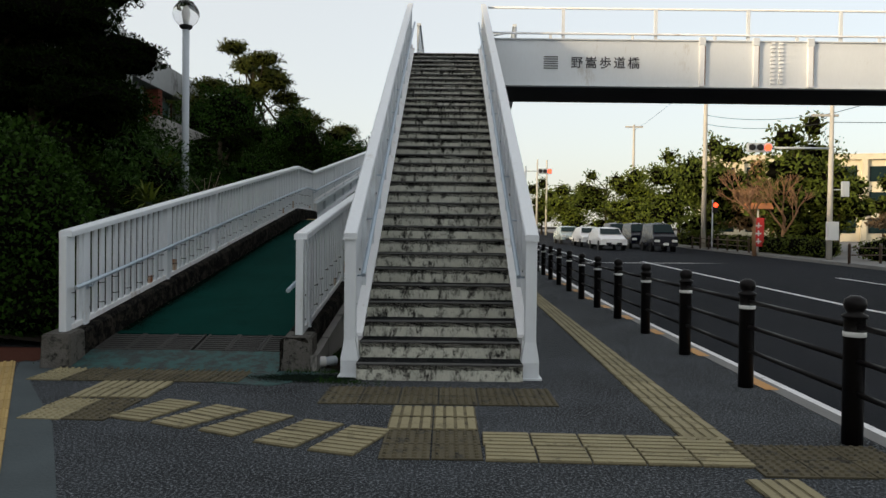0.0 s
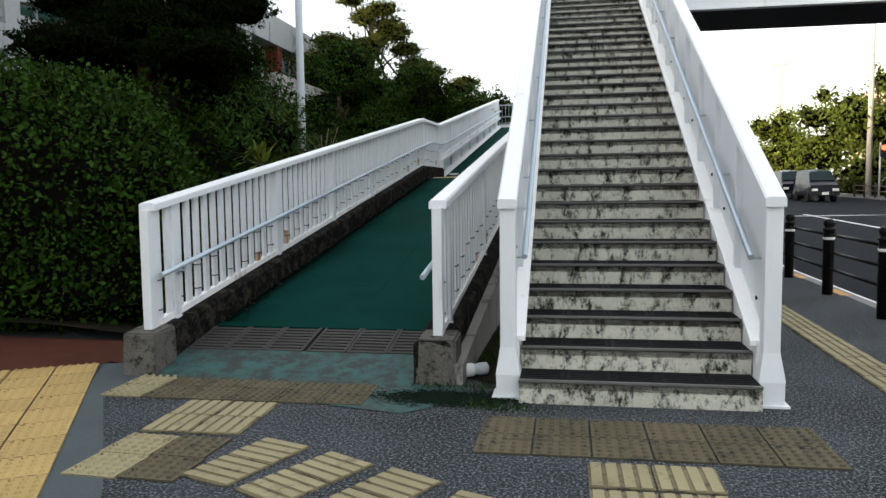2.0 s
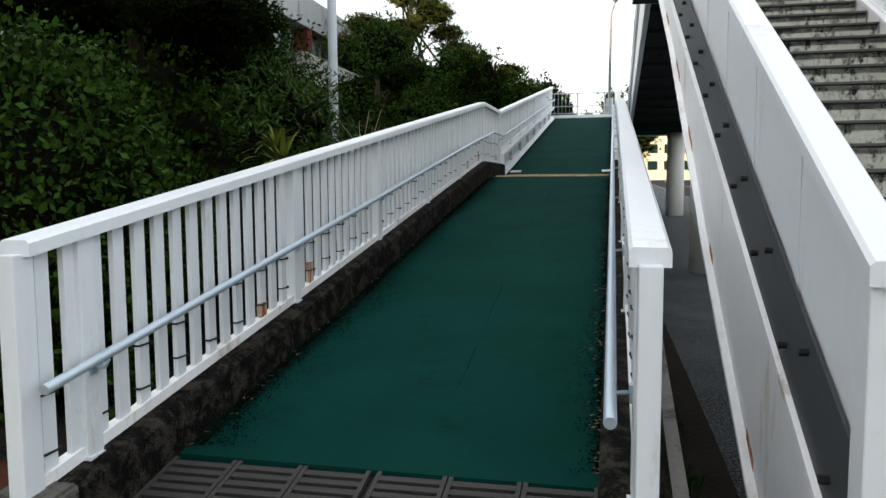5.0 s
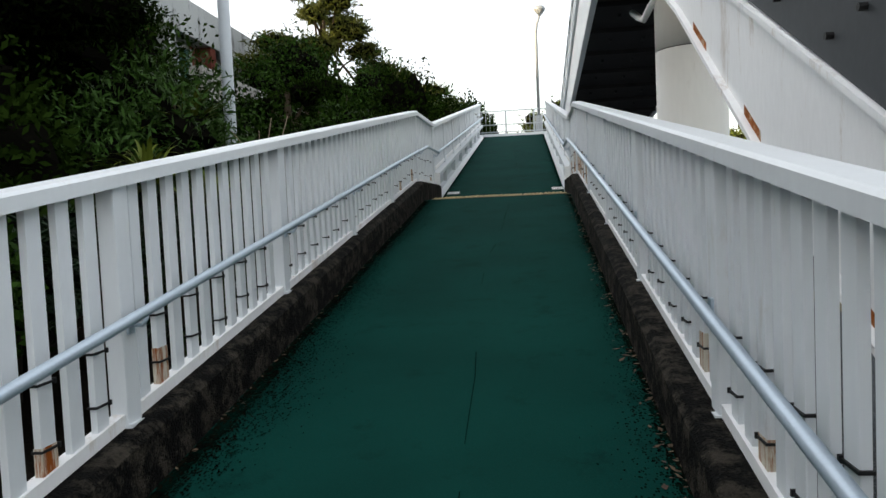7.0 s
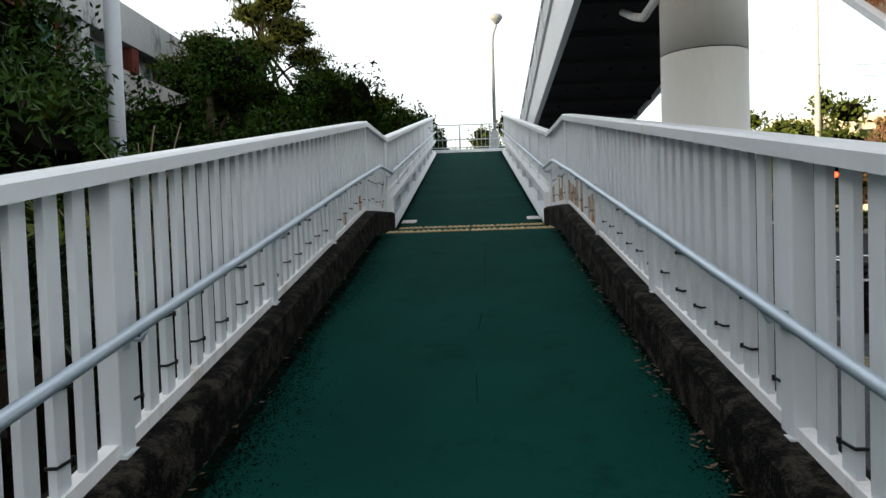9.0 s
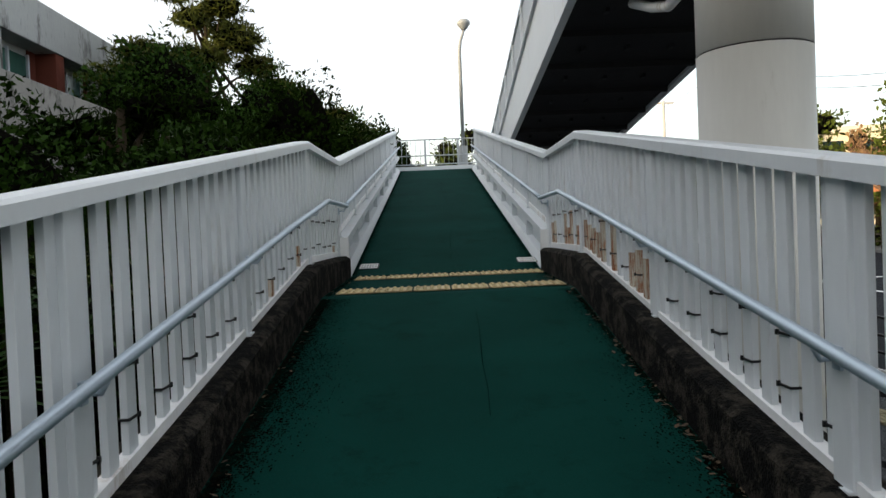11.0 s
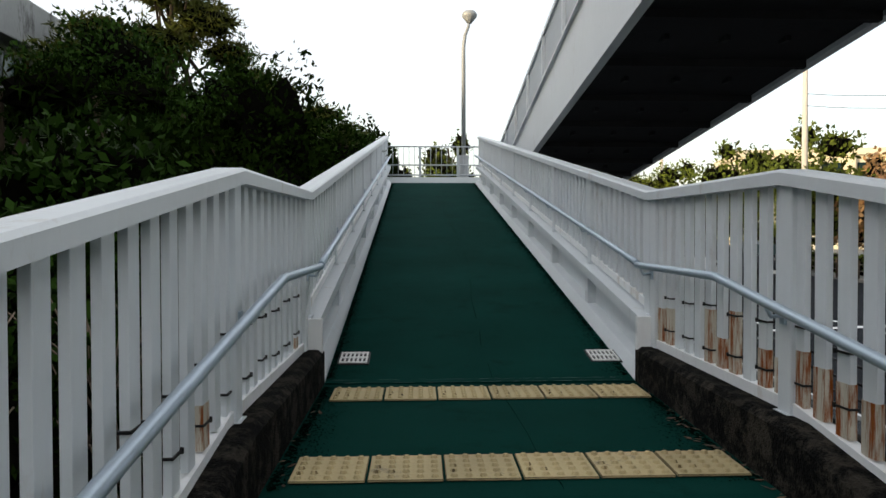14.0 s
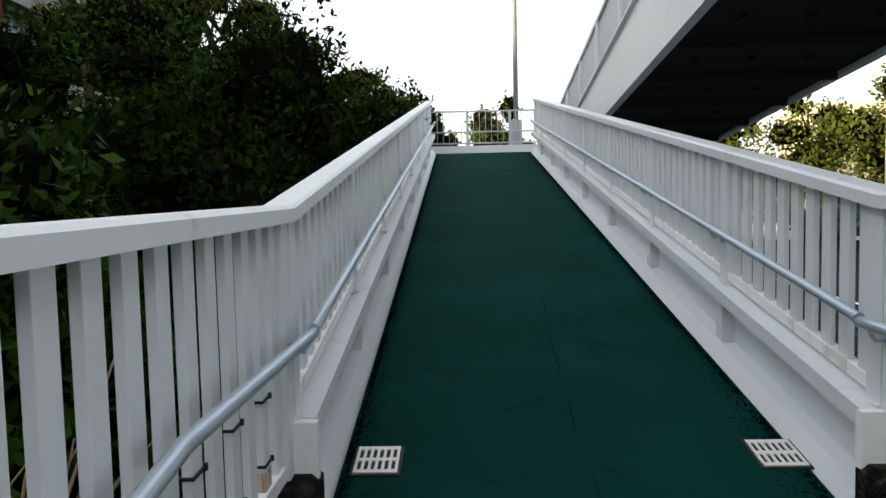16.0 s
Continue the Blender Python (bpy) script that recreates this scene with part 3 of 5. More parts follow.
for side in (-1, 1):
    bm = B()
    x = side * 0.765
    secs, lows = [], []
    for y in (SY + 0.2, SY + 1.2, SY + 3.0, SY + 5.5, SY + 7.5, YT):
        nz = (y - SY) * slope + 0.1
        lo = max(0.02, min(0.27 + 0.65 * (y - 8.18), nz - 0.22))
        secs.append([(x - 0.035, y, lo), (x + 0.035, y, lo), (x + 0.035, y, nz + 0.16), (x - 0.035, y, nz + 0.16)])
        lows.append((0, y, lo))
    loft(bm, secs)
    prism(bm, [(x - 0.075, 0.155), (x + 0.075, 0.155), (x + 0.075, 0.185), (x - 0.075, 0.185)], [(0, SY + 0.2, 0.2)] + line[1:])
    prism(bm, [(x - 0.075, -0.03), (x + 0.075, -0.03), (x + 0.075, 0.0), (x - 0.075, 0.0)], lows[1:])
    rg = random.Random(7)
    for k in range(7):
        y = SY + 1.4 + k * 1.15 + rg.uniform(0, 0.4)
        w = rg.uniform(0.10, 0.5)
        zl = [float(np.interp(q, [p[1] for p in lows], [p[2] for p in lows])) for q in (y, y + w)]
        rb = B()
        prism(rb, [(x + side * 0.0355 - 0.0012, 0.0), (x + side * 0.0355 + 0.0012, 0.0), (x + side * 0.0355 + 0.0012, 0.05), (x + side * 0.0355 - 0.0012, 0.05)], [(0, y, zl[0]), (0, y + w * 0.5, (zl[0] + zl[1]) / 2), (0, y + w, zl[1])])
        part("rust_stain", rb, RUST, stairs, "brown rust along the flange")
    part("stringer", bm, WHITE_OLD, stairs, "white steel stringer with rust streaks")
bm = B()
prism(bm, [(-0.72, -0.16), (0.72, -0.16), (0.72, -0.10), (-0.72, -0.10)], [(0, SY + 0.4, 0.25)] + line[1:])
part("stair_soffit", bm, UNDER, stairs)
for side in (-1, 1):
    t = thing("stair_railing", "white painted panelled stair railing with capped posts", "railing", "stair railings")
    x = side * 0.795
    base = [(0, SY + 0.20, 0.155), (0, SY + N1 * T - 0.1, N1 * R), (0, YT, ZT)]
    bm = B()
    prism(bm, rect(0.12, 0.06, x, 1.16, 0.012), [(0, SY + 0.1, 0.11)] + base[1:])
    part("cap_rail", bm, WHITE, t)
    bm = B()
    prism(bm, rect(0.016, 0.86, x - side * 0.004, 1.10), base)
    part("panel", bm, WHITE, t)
    bm = B()
    prism(bm, rect(0.012, 0.36, x + side * 0.018, 0.575), [(0, SY + 0.3, 0.205)] + base[1:])
    part("lower_panel", bm, PANELD, t, "dark grey rubber sheet bolted below the panel")
    bolt = None
    for i in range(36):
        y = SY + 0.45 + i * 0.26
        z = float(np.interp(y, [p[1] for p in base], [p[2] for p in base])) + (0.50 if i % 2 else 0.33)
        if bolt is None:
            bm = B()
            bmesh.ops.create_cone(bm, cap_ends=True, segments=6, radius1=0.014, radius2=0.012, depth=0.075, matrix=pose(0, 0, 0, 0, 90))
            bolt = part("bolt", bm, DARKMETAL, t)
            o = bolt
        else:
            o = twin("bolt", bolt, t)
        o.matrix_basis = pose(x + side * 0.015, y, z)
    for i in range(13):
        y = SY + 0.17 + i * 0.78 if i else SY + 0.17
        f = (y - base[0][1])
        z = float(np.interp(y, [p[1] for p in base], [p[2] for p in base]))
        bm = B()
        if i == 0:
            box(bm, -0.05, 0.05, -0.05, 0.05, 0.16 - z, 1.10, 0.006)
            bmesh.ops.create_cone(bm, cap_ends=True, segments=4, radius1=0.11, radius2=0.07, depth=0.18, matrix=pose(0, 0, 0.24 - z, 0, 0, 45))
            box(bm, -0.075, 0.075, -0.075, 0.075, -z, 0.17 - z, 0.004)
            box(bm, -0.10, 0.10, -0.10, 0.10, -z, 0.015 - z)
            o = part("newel_post", bm, WHITE, t)
        else:
            box(bm, -0.03 - side * 0.022, 0.03 - side * 0.022, -0.025, 0.025, 0.15, 1.10)
            o = part("post", bm, WHITE, t)
        o.matrix_basis = pose(x, y, z)
    bm = B()
    tube(bm, [(x - side * 0.10, p[1] + (0.05 if i == 0 else 0), p[2] + 0.74) for i, p in enumerate(base)], 0.02, 10)
    hr = part("handrail", bm, GALV, t, "galvanised tube handrail")
    for i in range(10):
        y = SY + 0.3 + i * 1.02
        z = float(np.interp(y, [p[1] for p in base], [p[2] for p in base])) + 0.74
        bm = B()
        tube(bm, [(x - side * 0.015, y, z - 0.06), (x - side * 0.08, y, z - 0.06), (x - side * 0.10, y, z - 0.02)], 0.009, 6)
        part("bracket", bm, GALV, hr)

# ---- bridge ----
BY0, BY1, ZB, ZG, ZR = 16.3, 18.4, 4.56, 5.57, 6.24
bridge = thing("footbridge", "white steel girder footbridge across the road with lettering", "footbridge")
BX1 = 34.0
bm = B()
box(bm, 0.86, BX1, BY0 + 0.02, BY0 + 0.06, ZB + 0.01, ZG - 0.025)
part("girder", bm, WHITE, bridge)
for z0, z1 in ((ZG - 0.025, ZG), (ZB - 0.02, ZB + 0.01)):
    bm = B()
    box(bm, 0.86, BX1, BY0 - 0.02, BY0 + 0.14, z0, z1)
    part("flange", bm, WHITE, bridge)
bm = B()
box(bm, -0.9, BX1, BY1 - 0.06, BY1, ZB, ZG)
part("girder", bm, WHITE, bridge)
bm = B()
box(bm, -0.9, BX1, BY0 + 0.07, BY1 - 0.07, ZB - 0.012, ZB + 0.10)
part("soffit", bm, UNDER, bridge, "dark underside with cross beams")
bm = B()
box(bm, -0.9, BX1, BY0 + 0.07, BY1 - 0.07, ZT - 0.12, ZT)
part("bridge_deck", bm, GREEN, bridge)
bm = B()
box(bm, -0.92, -0.86, BY0 + 0.0, BY1, ZB, ZG)
part("end_girder", bm, WHITE, bridge)
for y in (BY0 + 0.04, BY1 - 0.04):
    for z, r in ((ZR, 0.025), (ZG + 0.13, 0.018)):
        bm = B()
        tube(bm, [(0.9, y, z), (BX1, y, z)], r, 6)
        part("rail", bm, WHITE, bridge)
    for i in range(17):
        x = 2.55 + i * 2.02
        bm = B()
        box(bm, x - 0.035, x + 0.035, y - 0.03, y + 0.03, ZG, ZR)
        part("rail_post", bm, WHITE, bridge)
bm = B()
tube(bm, [(0.95, BY0 - 0.02, ZG + 0.03), (1.3, BY0 - 0.02, ZG + 0.1), (6.0, BY0 - 0.02, ZG + 0.1), (BX1, BY0 - 0.02, ZG + 0.1)], 0.022, 6)
part("conduit", bm, WHITE_OLD, bridge)
for i, x in enumerate((5.57, 6.74, 7.93)):
    bm = B()
    box(bm, x - 0.05, x + 0.05, BY0 - 0.06, BY0 + 0.018, ZB, ZG + 0.03)
    part("stiffener", bm, WHITE_OLD, bridge)
    bm = B()
    box(bm, x - 0.07, x + 0.07, BY0 - 0.07, BY0 - 0.0, ZG - 0.12, ZG + 0.05, 0.01)
    part("stiffener_cap", bm, WHITE, bridge)
    bm = B()
    box(bm, x + 0.052, x + 0.092, BY0 + 0.005, BY0 + 0.016, ZB + 0.03, ZG - 0.12)
    part("rust_streak", bm, RUST, bridge, "brown rust streak")
bm = B()
for i in range(11):
    for j in range(2):
        box(bm, 7.08 + j * 0.18, 7.16 + j * 0.18, BY0 - 0.03, BY0 + 0.016, ZB + 0.08 + i * 0.085, ZB + 0.12 + i * 0.085)
part("splice_bolts", bm, WHITE_OLD, bridge, "bolted splice plate")


def letters(body, size, x, y, z, parent, material, name="lettering", spacing=1.0, rz=0):
    c = bpy.data.curves.new(name, "FONT")
    c.body, c.size, c.space_character, c.extrude, c.offset = body, size, spacing, 0.004, 0.0015
    c.align_x, c.align_y = "LEFT", "CENTER"
    c.materials.append(material)
    o = new(name, c)
    o.parent = parent
    o.matrix_basis = pose(x, y, z, 90, 0, rz)
    return o


letters("野嵩歩道橋", 0.27, 2.72, BY0 + 0.012, 5.04, bridge, TEXTM, spacing=1.3)
plate = B()
for i in range(6):
    box(plate, 2.13, 2.44, BY0 + 0.006, BY0 + 0.016, 4.915 + i * 0.05, 4.94 + i * 0.05)
part("notice_plate", plate, mat("notice_ink", (0.16, 0.17, 0.18), 0.7), bridge, "dark printed notice plate")
# bridge column
col = thing("bridge_column", "round pale painted steel column with a seam", "column", x=0.43, y=17.0)
bm = B()
lathe(bm, [(0.46, -0.3), (0.46, 3.385)], 32)
part("shaft", bm, COLUMN, col)
bm = B()
lathe(bm, [(0.455, 3.386), (0.455, 3.398)], 32)
part("seam", bm, DARKMETAL, col)
bm = B()
lathe(bm, [(0.46, 3.399), (0.46, ZB - 0.012)], 32)
part("upper_shaft", bm, COLUMN, col)
bm = B()
tube(bm, [(-0.45, 1.9, 1.9 + 2.5), (-0.47, 1.2, 4.15), (-0.5, 0.6, 3.98), (-0.5, 0.1, 4.02), (-0.3, -0.42, 4.3)], 0.05, 8)
part("drain_pipe", bm, WHITE_OLD, col, "curved white drain pipe")

# ---- upper ramp flight, back from the landing to the bridge ----
fl = thing("upper_ramp", "upper ramp flight with white fascia and dark ribbed underside", "ramp")
UX0, UX1 = -0.56, 1.8
UY0, UY1 = BY1, S0 + TOP + 0.9


def under(y):
    return 4.55 - 0.100 * (y - 19.0)


def flange(y):
    return 5.70 - 0.157 * (y - 19.0)


def across(y, x0, x1, z0, z1):
    return [(x0 + K * (y - 25), y, z0), (x1 + K * (y - 25), y, z0), (x1 + K * (y - 25), y, z1), (x0 + K * (y - 25), y, z1)]


UYS = (UY0 + 0.004, UY1)
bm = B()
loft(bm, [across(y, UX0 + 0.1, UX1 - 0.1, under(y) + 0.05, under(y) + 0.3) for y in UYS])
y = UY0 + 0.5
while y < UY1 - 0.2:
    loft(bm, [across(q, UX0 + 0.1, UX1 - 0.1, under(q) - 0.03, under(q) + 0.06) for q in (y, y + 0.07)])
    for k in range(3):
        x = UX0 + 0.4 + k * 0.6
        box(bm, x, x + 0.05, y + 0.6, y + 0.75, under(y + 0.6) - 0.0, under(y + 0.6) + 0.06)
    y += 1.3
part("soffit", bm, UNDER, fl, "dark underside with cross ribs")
for x, s in ((UX0, 1), (UX1, -1)):
    a, b = sorted((x, x + s * 0.10))
    bm = B()
    loft(bm, [across(y, a, b, under(y), flange(y) - 0.03) for y in UYS])
    a, b = sorted((x - s * 0.05, x + s * 0.12))
    loft(bm, [across(y, a, b, flange(y) - 0.03, flange(y)) for y in UYS])
    part("fascia", bm, WHITE, fl)
    bm = B()
    loft(bm, [across(y, x - 0.015, x + 0.015, flange(y) + 0.02, flange(y) + 0.62) for y in UYS])
    part("side_panel", bm, PANELG, fl, "grey panel along the flight")
    bm = B()
    loft(bm, [across(y, x - 0.05, x + 0.05, flange(y) + 0.62, flange(y) + 0.68) for y in UYS])
    part("cap_rail", bm, WHITE, fl)
    for i in range(9):
        y = UY0 + 0.1 + i * 1.55
        bm = B()
        xx = x - s * 0.03 + K * (y - 25)
        box(bm, xx - 0.025, xx + 0.025, y - 0.03, y + 0.03, flange(y), flange(y) + 0.63)
        part("post", bm, WHITE, fl)

# ---- plants ----
def leafy(name, blobs, n, size, material, parent, slim=0.5, core=0.82, rough=0.22, seed=1, up=0.3, fill=0.35, xmax=None):
    """A crown of single leaves round several uneven masses with gaps between, over a near-black core that paints the
    shade inside.
    """
    rng = np.random.default_rng(seed)
    vol = np.array([b[3] * b[4] + b[4] * b[5] + b[3] * b[5] for b in blobs])
    pick = rng.choice(len(blobs), n, p=vol / vol.sum())
    bl = np.array(blobs)[pick]
    d = rng.normal(size=(n, 3))
    d /= np.linalg.norm(d, axis=1)[:, None]
    wob = 1 + rough * (np.sin(d[:, 0] * 5 + bl[:, 0] * 3) * np.sin(d[:, 1] * 6 + bl[:, 1] * 2) + 0.7 * np.sin(d[:, 2] * 9 + d[:, 0] * 7 + bl[:, 2]))
    rad = wob * (1 - fill * rng.random(n) ** 2 + 0.08 * rng.random(n))
    c = bl[:, :3] + d * bl[:, 3:6] * rad[:, None]
    if xmax is not None:
        c[:, 0] = np.where(c[:, 0] > xmax + K * (c[:, 1] - 7), 2 * (xmax + K * (c[:, 1] - 7)) - c[:, 0], c[:, 0])
    a = rng.normal(size=(n, 3)) + d * 0.6 + np.array([0, 0, up])
    a /= np.linalg.norm(a, axis=1)[:, None]
    b = np.cross(a, rng.normal(size=(n, 3)) + d)
    b /= np.linalg.norm(b, axis=1)[:, None] + 1e-9
    sz = size * (0.6 + 0.8 * rng.random(n))[:, None]
    v = np.stack([c - a * sz * 0.5, c + b * sz * slim * 0.5, c + a * sz * 0.5, c - b * sz * slim * 0.5], 1).reshape(-1, 3)
    f = np.arange(4 * n).reshape(n, 4)
    verts, faces = v.tolist(), f.tolist()
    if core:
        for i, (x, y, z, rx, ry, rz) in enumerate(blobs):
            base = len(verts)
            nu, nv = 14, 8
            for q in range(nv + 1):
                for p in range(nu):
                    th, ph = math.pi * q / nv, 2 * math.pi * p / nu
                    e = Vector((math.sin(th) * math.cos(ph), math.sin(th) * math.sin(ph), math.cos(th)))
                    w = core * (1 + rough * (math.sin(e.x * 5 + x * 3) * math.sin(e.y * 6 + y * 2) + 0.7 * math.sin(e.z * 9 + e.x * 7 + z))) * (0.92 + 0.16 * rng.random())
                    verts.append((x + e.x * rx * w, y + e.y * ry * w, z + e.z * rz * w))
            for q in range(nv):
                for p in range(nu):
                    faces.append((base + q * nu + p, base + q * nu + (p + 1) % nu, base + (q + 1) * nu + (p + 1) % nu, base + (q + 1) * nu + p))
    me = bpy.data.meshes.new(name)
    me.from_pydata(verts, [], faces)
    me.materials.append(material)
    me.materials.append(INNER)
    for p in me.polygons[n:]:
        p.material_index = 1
    ob = new(name, me)
    ob.parent = parent
    return ob


def trunk(parent, x, y, z0, z1, r, limbs, seed, material=None):
    rng = random.Random(seed)
    bm = B()
    pts = [(x + 0.12 * math.sin(i * 1.3 + seed) * i / 5, y + 0.1 * math.cos(i * 1.7 + seed) * i / 5, z0 + (z1 - z0) * i / 5) for i in range(6)]
    tube(bm, pts, r, 8, r * 0.35)
    for bx, by, bz in limbs:
        s = pts[rng.choice((2, 3, 4))]
        mid = ((s[0] + bx) / 2, (s[1] + by) / 2, (s[2] + bz) / 2 + 0.15)
        tube(bm, [s, mid, (bx, by, bz)], r * 0.4, 6, r * 0.12)
    return part("trunk", bm, material or BARK, parent)


def tree(label, x, y, z0, blobs, leaves, size, material, r=0.16, seed=1, slim=0.5, core=0.66, category="tree", group="", name="tree", **kw):
    """blobs are given from the tree's foot."""
    t = thing(name, label, category, group)
    bl = [(x + b[0], y + b[1], z0 + b[2], b[3], b[4], b[5]) for b in blobs]
    trunk(t, x, y, z0 - 0.4, max(b[2] for b in bl), r, [b[:3] for b in bl], seed)
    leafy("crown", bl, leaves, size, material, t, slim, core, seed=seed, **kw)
    return t


def pads(rng, h, w, n, flat=0.3):
    """Tiers of a pine: flat pads of needles, smaller towards the top."""
    out = []
    for i in range(n):
        f = i / (n - 1)
        rr = w * (1 - 0.6 * f)
        a = i * 2.4 + rng.random()
        q = rr * (0.62 if n < 12 else rng.uniform(0.25, 0.95))
        w2 = rr * (0.62 if n < 12 else rng.uniform(0.26, 0.46))
        out.append((math.cos(a) * q, math.sin(a) * q, h * (0.32 + 0.66 * f), w2, w2, max(0.28, w2 * (flat + 0.15))))
    return out


rng = random.Random(5)
# garden bank behind the railing
bank = B()
gx = [-4.0, -5.2, -7.0, -9.5, -12.0]
gz = [0.0, 0.25, 0.9, 1.8, 2.2]
rowsv = [[bank.verts.new((x + (0.6 if i == 0 else 0) + K * (y - 7), y, z * min(1, max(0, (y - 7) / 6)) + rise(y) + 0.12 * math.sin(y * 1.7 + i) - (0.1 if i == 0 else 0))) for i, (x, z) in enumerate(zip(gx, gz))] for y in (7.9, 9, 11, 13, 16, 20, 25, 30, 36, 45, 60)]
for a, b in zip(rowsv, rowsv[1:]):
    for i in range(len(gx) - 1):
        bank.faces.new((a[i], a[i + 1], b[i + 1], b[i]))
tagged(part("garden_bank", bank, SOIL), "dark planted earth bank beside the ramp", "ground", kind="structure")

t = thing("hedge_bush", "large clipped dark green bush beside the ramp's foot", "bush")
masses = [[(-6.6, 9.6, 1.0, 2.1, 1.6, 1.85)], [(-6.5, 9.5, 0.95, 2.1, 1.6, 1.8), (-6.0, 9.1, 0.5, 1.6, 1.2, 0.7), (-6.3, 8.7, 0.25, 2.0, 0.8, 0.45)], [(-9.2, 9.3, 1.0, 1.7, 1.4, 1.5)]]
for i, ms in enumerate(masses):
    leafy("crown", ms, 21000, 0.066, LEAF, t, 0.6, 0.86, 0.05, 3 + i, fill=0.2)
for x in (-5.0, -6.2, -7.5):
    bm = B()
    tube(bm, [(x, 9.0, -0.2), (x + 0.1, 9.05, 0.5), (x - 0.1, 9.0, 1.4)], 0.06, 7, 0.02)
    part("stem", bm, BARK, t)
tree("slender-leaved green shrub beside the lamp post", -5.5, 14.1, -0.05, [(0.1, 0.0, 2.3, 0.6, 0.7, 0.65), (-0.4, 0.3, 2.75, 0.6, 0.6, 0.5), (0.3, 0.5, 1.6, 0.6, 0.8, 0.7), (-0.5, -0.5, 1.8, 0.7, 0.7, 0.9), (0.3, -0.4, 1.1, 0.6, 0.9, 0.7)], 12000, 0.10, NANDINA, 0.05, seed=7, slim=0.26, core=0.55, rough=0.3, name="shrub", category="shrub")
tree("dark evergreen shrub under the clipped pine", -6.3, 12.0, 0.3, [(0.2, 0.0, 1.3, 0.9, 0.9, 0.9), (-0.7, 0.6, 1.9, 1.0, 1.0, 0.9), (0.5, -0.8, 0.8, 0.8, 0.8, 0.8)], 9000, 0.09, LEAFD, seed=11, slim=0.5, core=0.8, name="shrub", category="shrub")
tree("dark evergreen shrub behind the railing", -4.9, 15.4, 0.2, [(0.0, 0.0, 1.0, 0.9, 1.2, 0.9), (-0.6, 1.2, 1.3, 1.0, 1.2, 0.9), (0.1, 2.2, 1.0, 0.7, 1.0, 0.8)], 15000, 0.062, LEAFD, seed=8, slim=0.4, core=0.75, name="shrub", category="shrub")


def fronds(name, label, x, y, z, n, length, width, material, category, droop=0.5, seed=0, leaflets=True):
    """A rosette of arching leaves."""
    rg = random.Random(seed)
    t = thing(name, label, category, x=x, y=y, z=z)
    bm = B()
    lathe(bm, [(0.14, -0.3), (0.16, 0.1), (0.08, 0.2)] if leaflets else [(0.03, -1.6), (0.03, 0.05), (0.02, 0.2)], 10)
    part("stem", bm, BARK, t)
    for i in range(n):
        bm = B()
        a = 2 * math.pi * i / n + rg.uniform(-0.2, 0.2)
        el = rg.uniform(0.3, 1.35)
        ln = length * rg.uniform(0.75, 1.1)
        d = Vector((math.cos(a), math.sin(a), 0))
        sd2 = Vector((-d.y, d.x, 0))
        prev = None
        for j in range(9):
            f = j / 8
            p = d * ln * f * math.cos(el) + Vector((0, 0, 0.15 + ln * (f * math.sin(el) - droop * f * f)))
            if leaflets and 0 < j < 9:
                for k in range(3):
                    q = p - d * ln * 0.04 * k
                    for sg in (-1, 1):
                        tip = q + sd2 * sg * width * math.sin(math.pi * min(f + 0.15, 1) * 0.9) + d * 0.07 + Vector((0, 0, 0.05))
                        e = d * 0.014
                        bm.faces.new([bm.verts.new(v) for v in (q - e, q + e, tip)])
            w = (0.008 if leaflets else width * (1 - f) + 0.004)
            cur = (bm.verts.new(p - sd2 * w), bm.verts.new(p + Vector((0, 0, -w * 0.3))), bm.verts.new(p + sd2 * w))
            if prev:
                bm.faces.new((prev[0], prev[1], cur[1], cur[0]))
                bm.faces.new((prev[1], prev[2], cur[2], cur[1]))
            prev = cur
        part("frond", bm, material, t)
    return t


fronds("cycad", "dark green cycad with stiff feathery fronds", -4.6, 12.4, 0.9, 26, 1.25, 0.16, CYCAD, "cycad", 0.45, 2)
fronds("cycad", "dark green cycad with stiff feathery fronds", -5.0, 10.6, 0.7, 24, 1.2, 0.16, CYCAD, "cycad", 0.45, 4)
fronds("spiky_plant", "light green strap-leaved plant among the shrubs", -5.2, 12.9, 1.7, 30, 0.65, 0.022, LEAFY, "plant", 0.5, 6, False)
fronds("spiky_plant", "light green strap-leaved plant behind the railing", -4.5, 14.6, 1.5, 30, 0.75, 0.022, LEAF2, "plant", 0.5, 9, False)
fronds("spiky_plant", "light green strap-leaved plant behind the railing", -4.7, 15.6, 1.6, 26, 0.7, 0.03, LEAFY, "plant", 0.55, 12, False)
fronds("palm", "yellow-green palm fronds above the shrubs", -3.9, 28.5, 4.1, 18, 1.0, 0.2, LEAFY, "palm", 0.5, 15)
for i, (x, y, z, ln) in enumerate(((-4.75, 13.2, 1.35, 0.95), (-4.45, 13.9, 1.2, 0.9), (-4.9, 12.4, 1.5, 0.8), (-4.35, 14.9, 1.3, 0.75), (-5.3, 14.1, 2.2, 0.8))):
    fronds("strap_plant", "bright green strap-leaved plant beside the railing", x, y, z, 34, ln, 0.03, LEAF2 if i % 2 else LEAFY, "plant", 0.45, 30 + i, False)
fronds("cycad", "dark green cycad with stiff feathery fronds", -4.7, 11.2, 0.8, 26, 1.2, 0.16, CYCAD, "cycad", 0.45, 5)
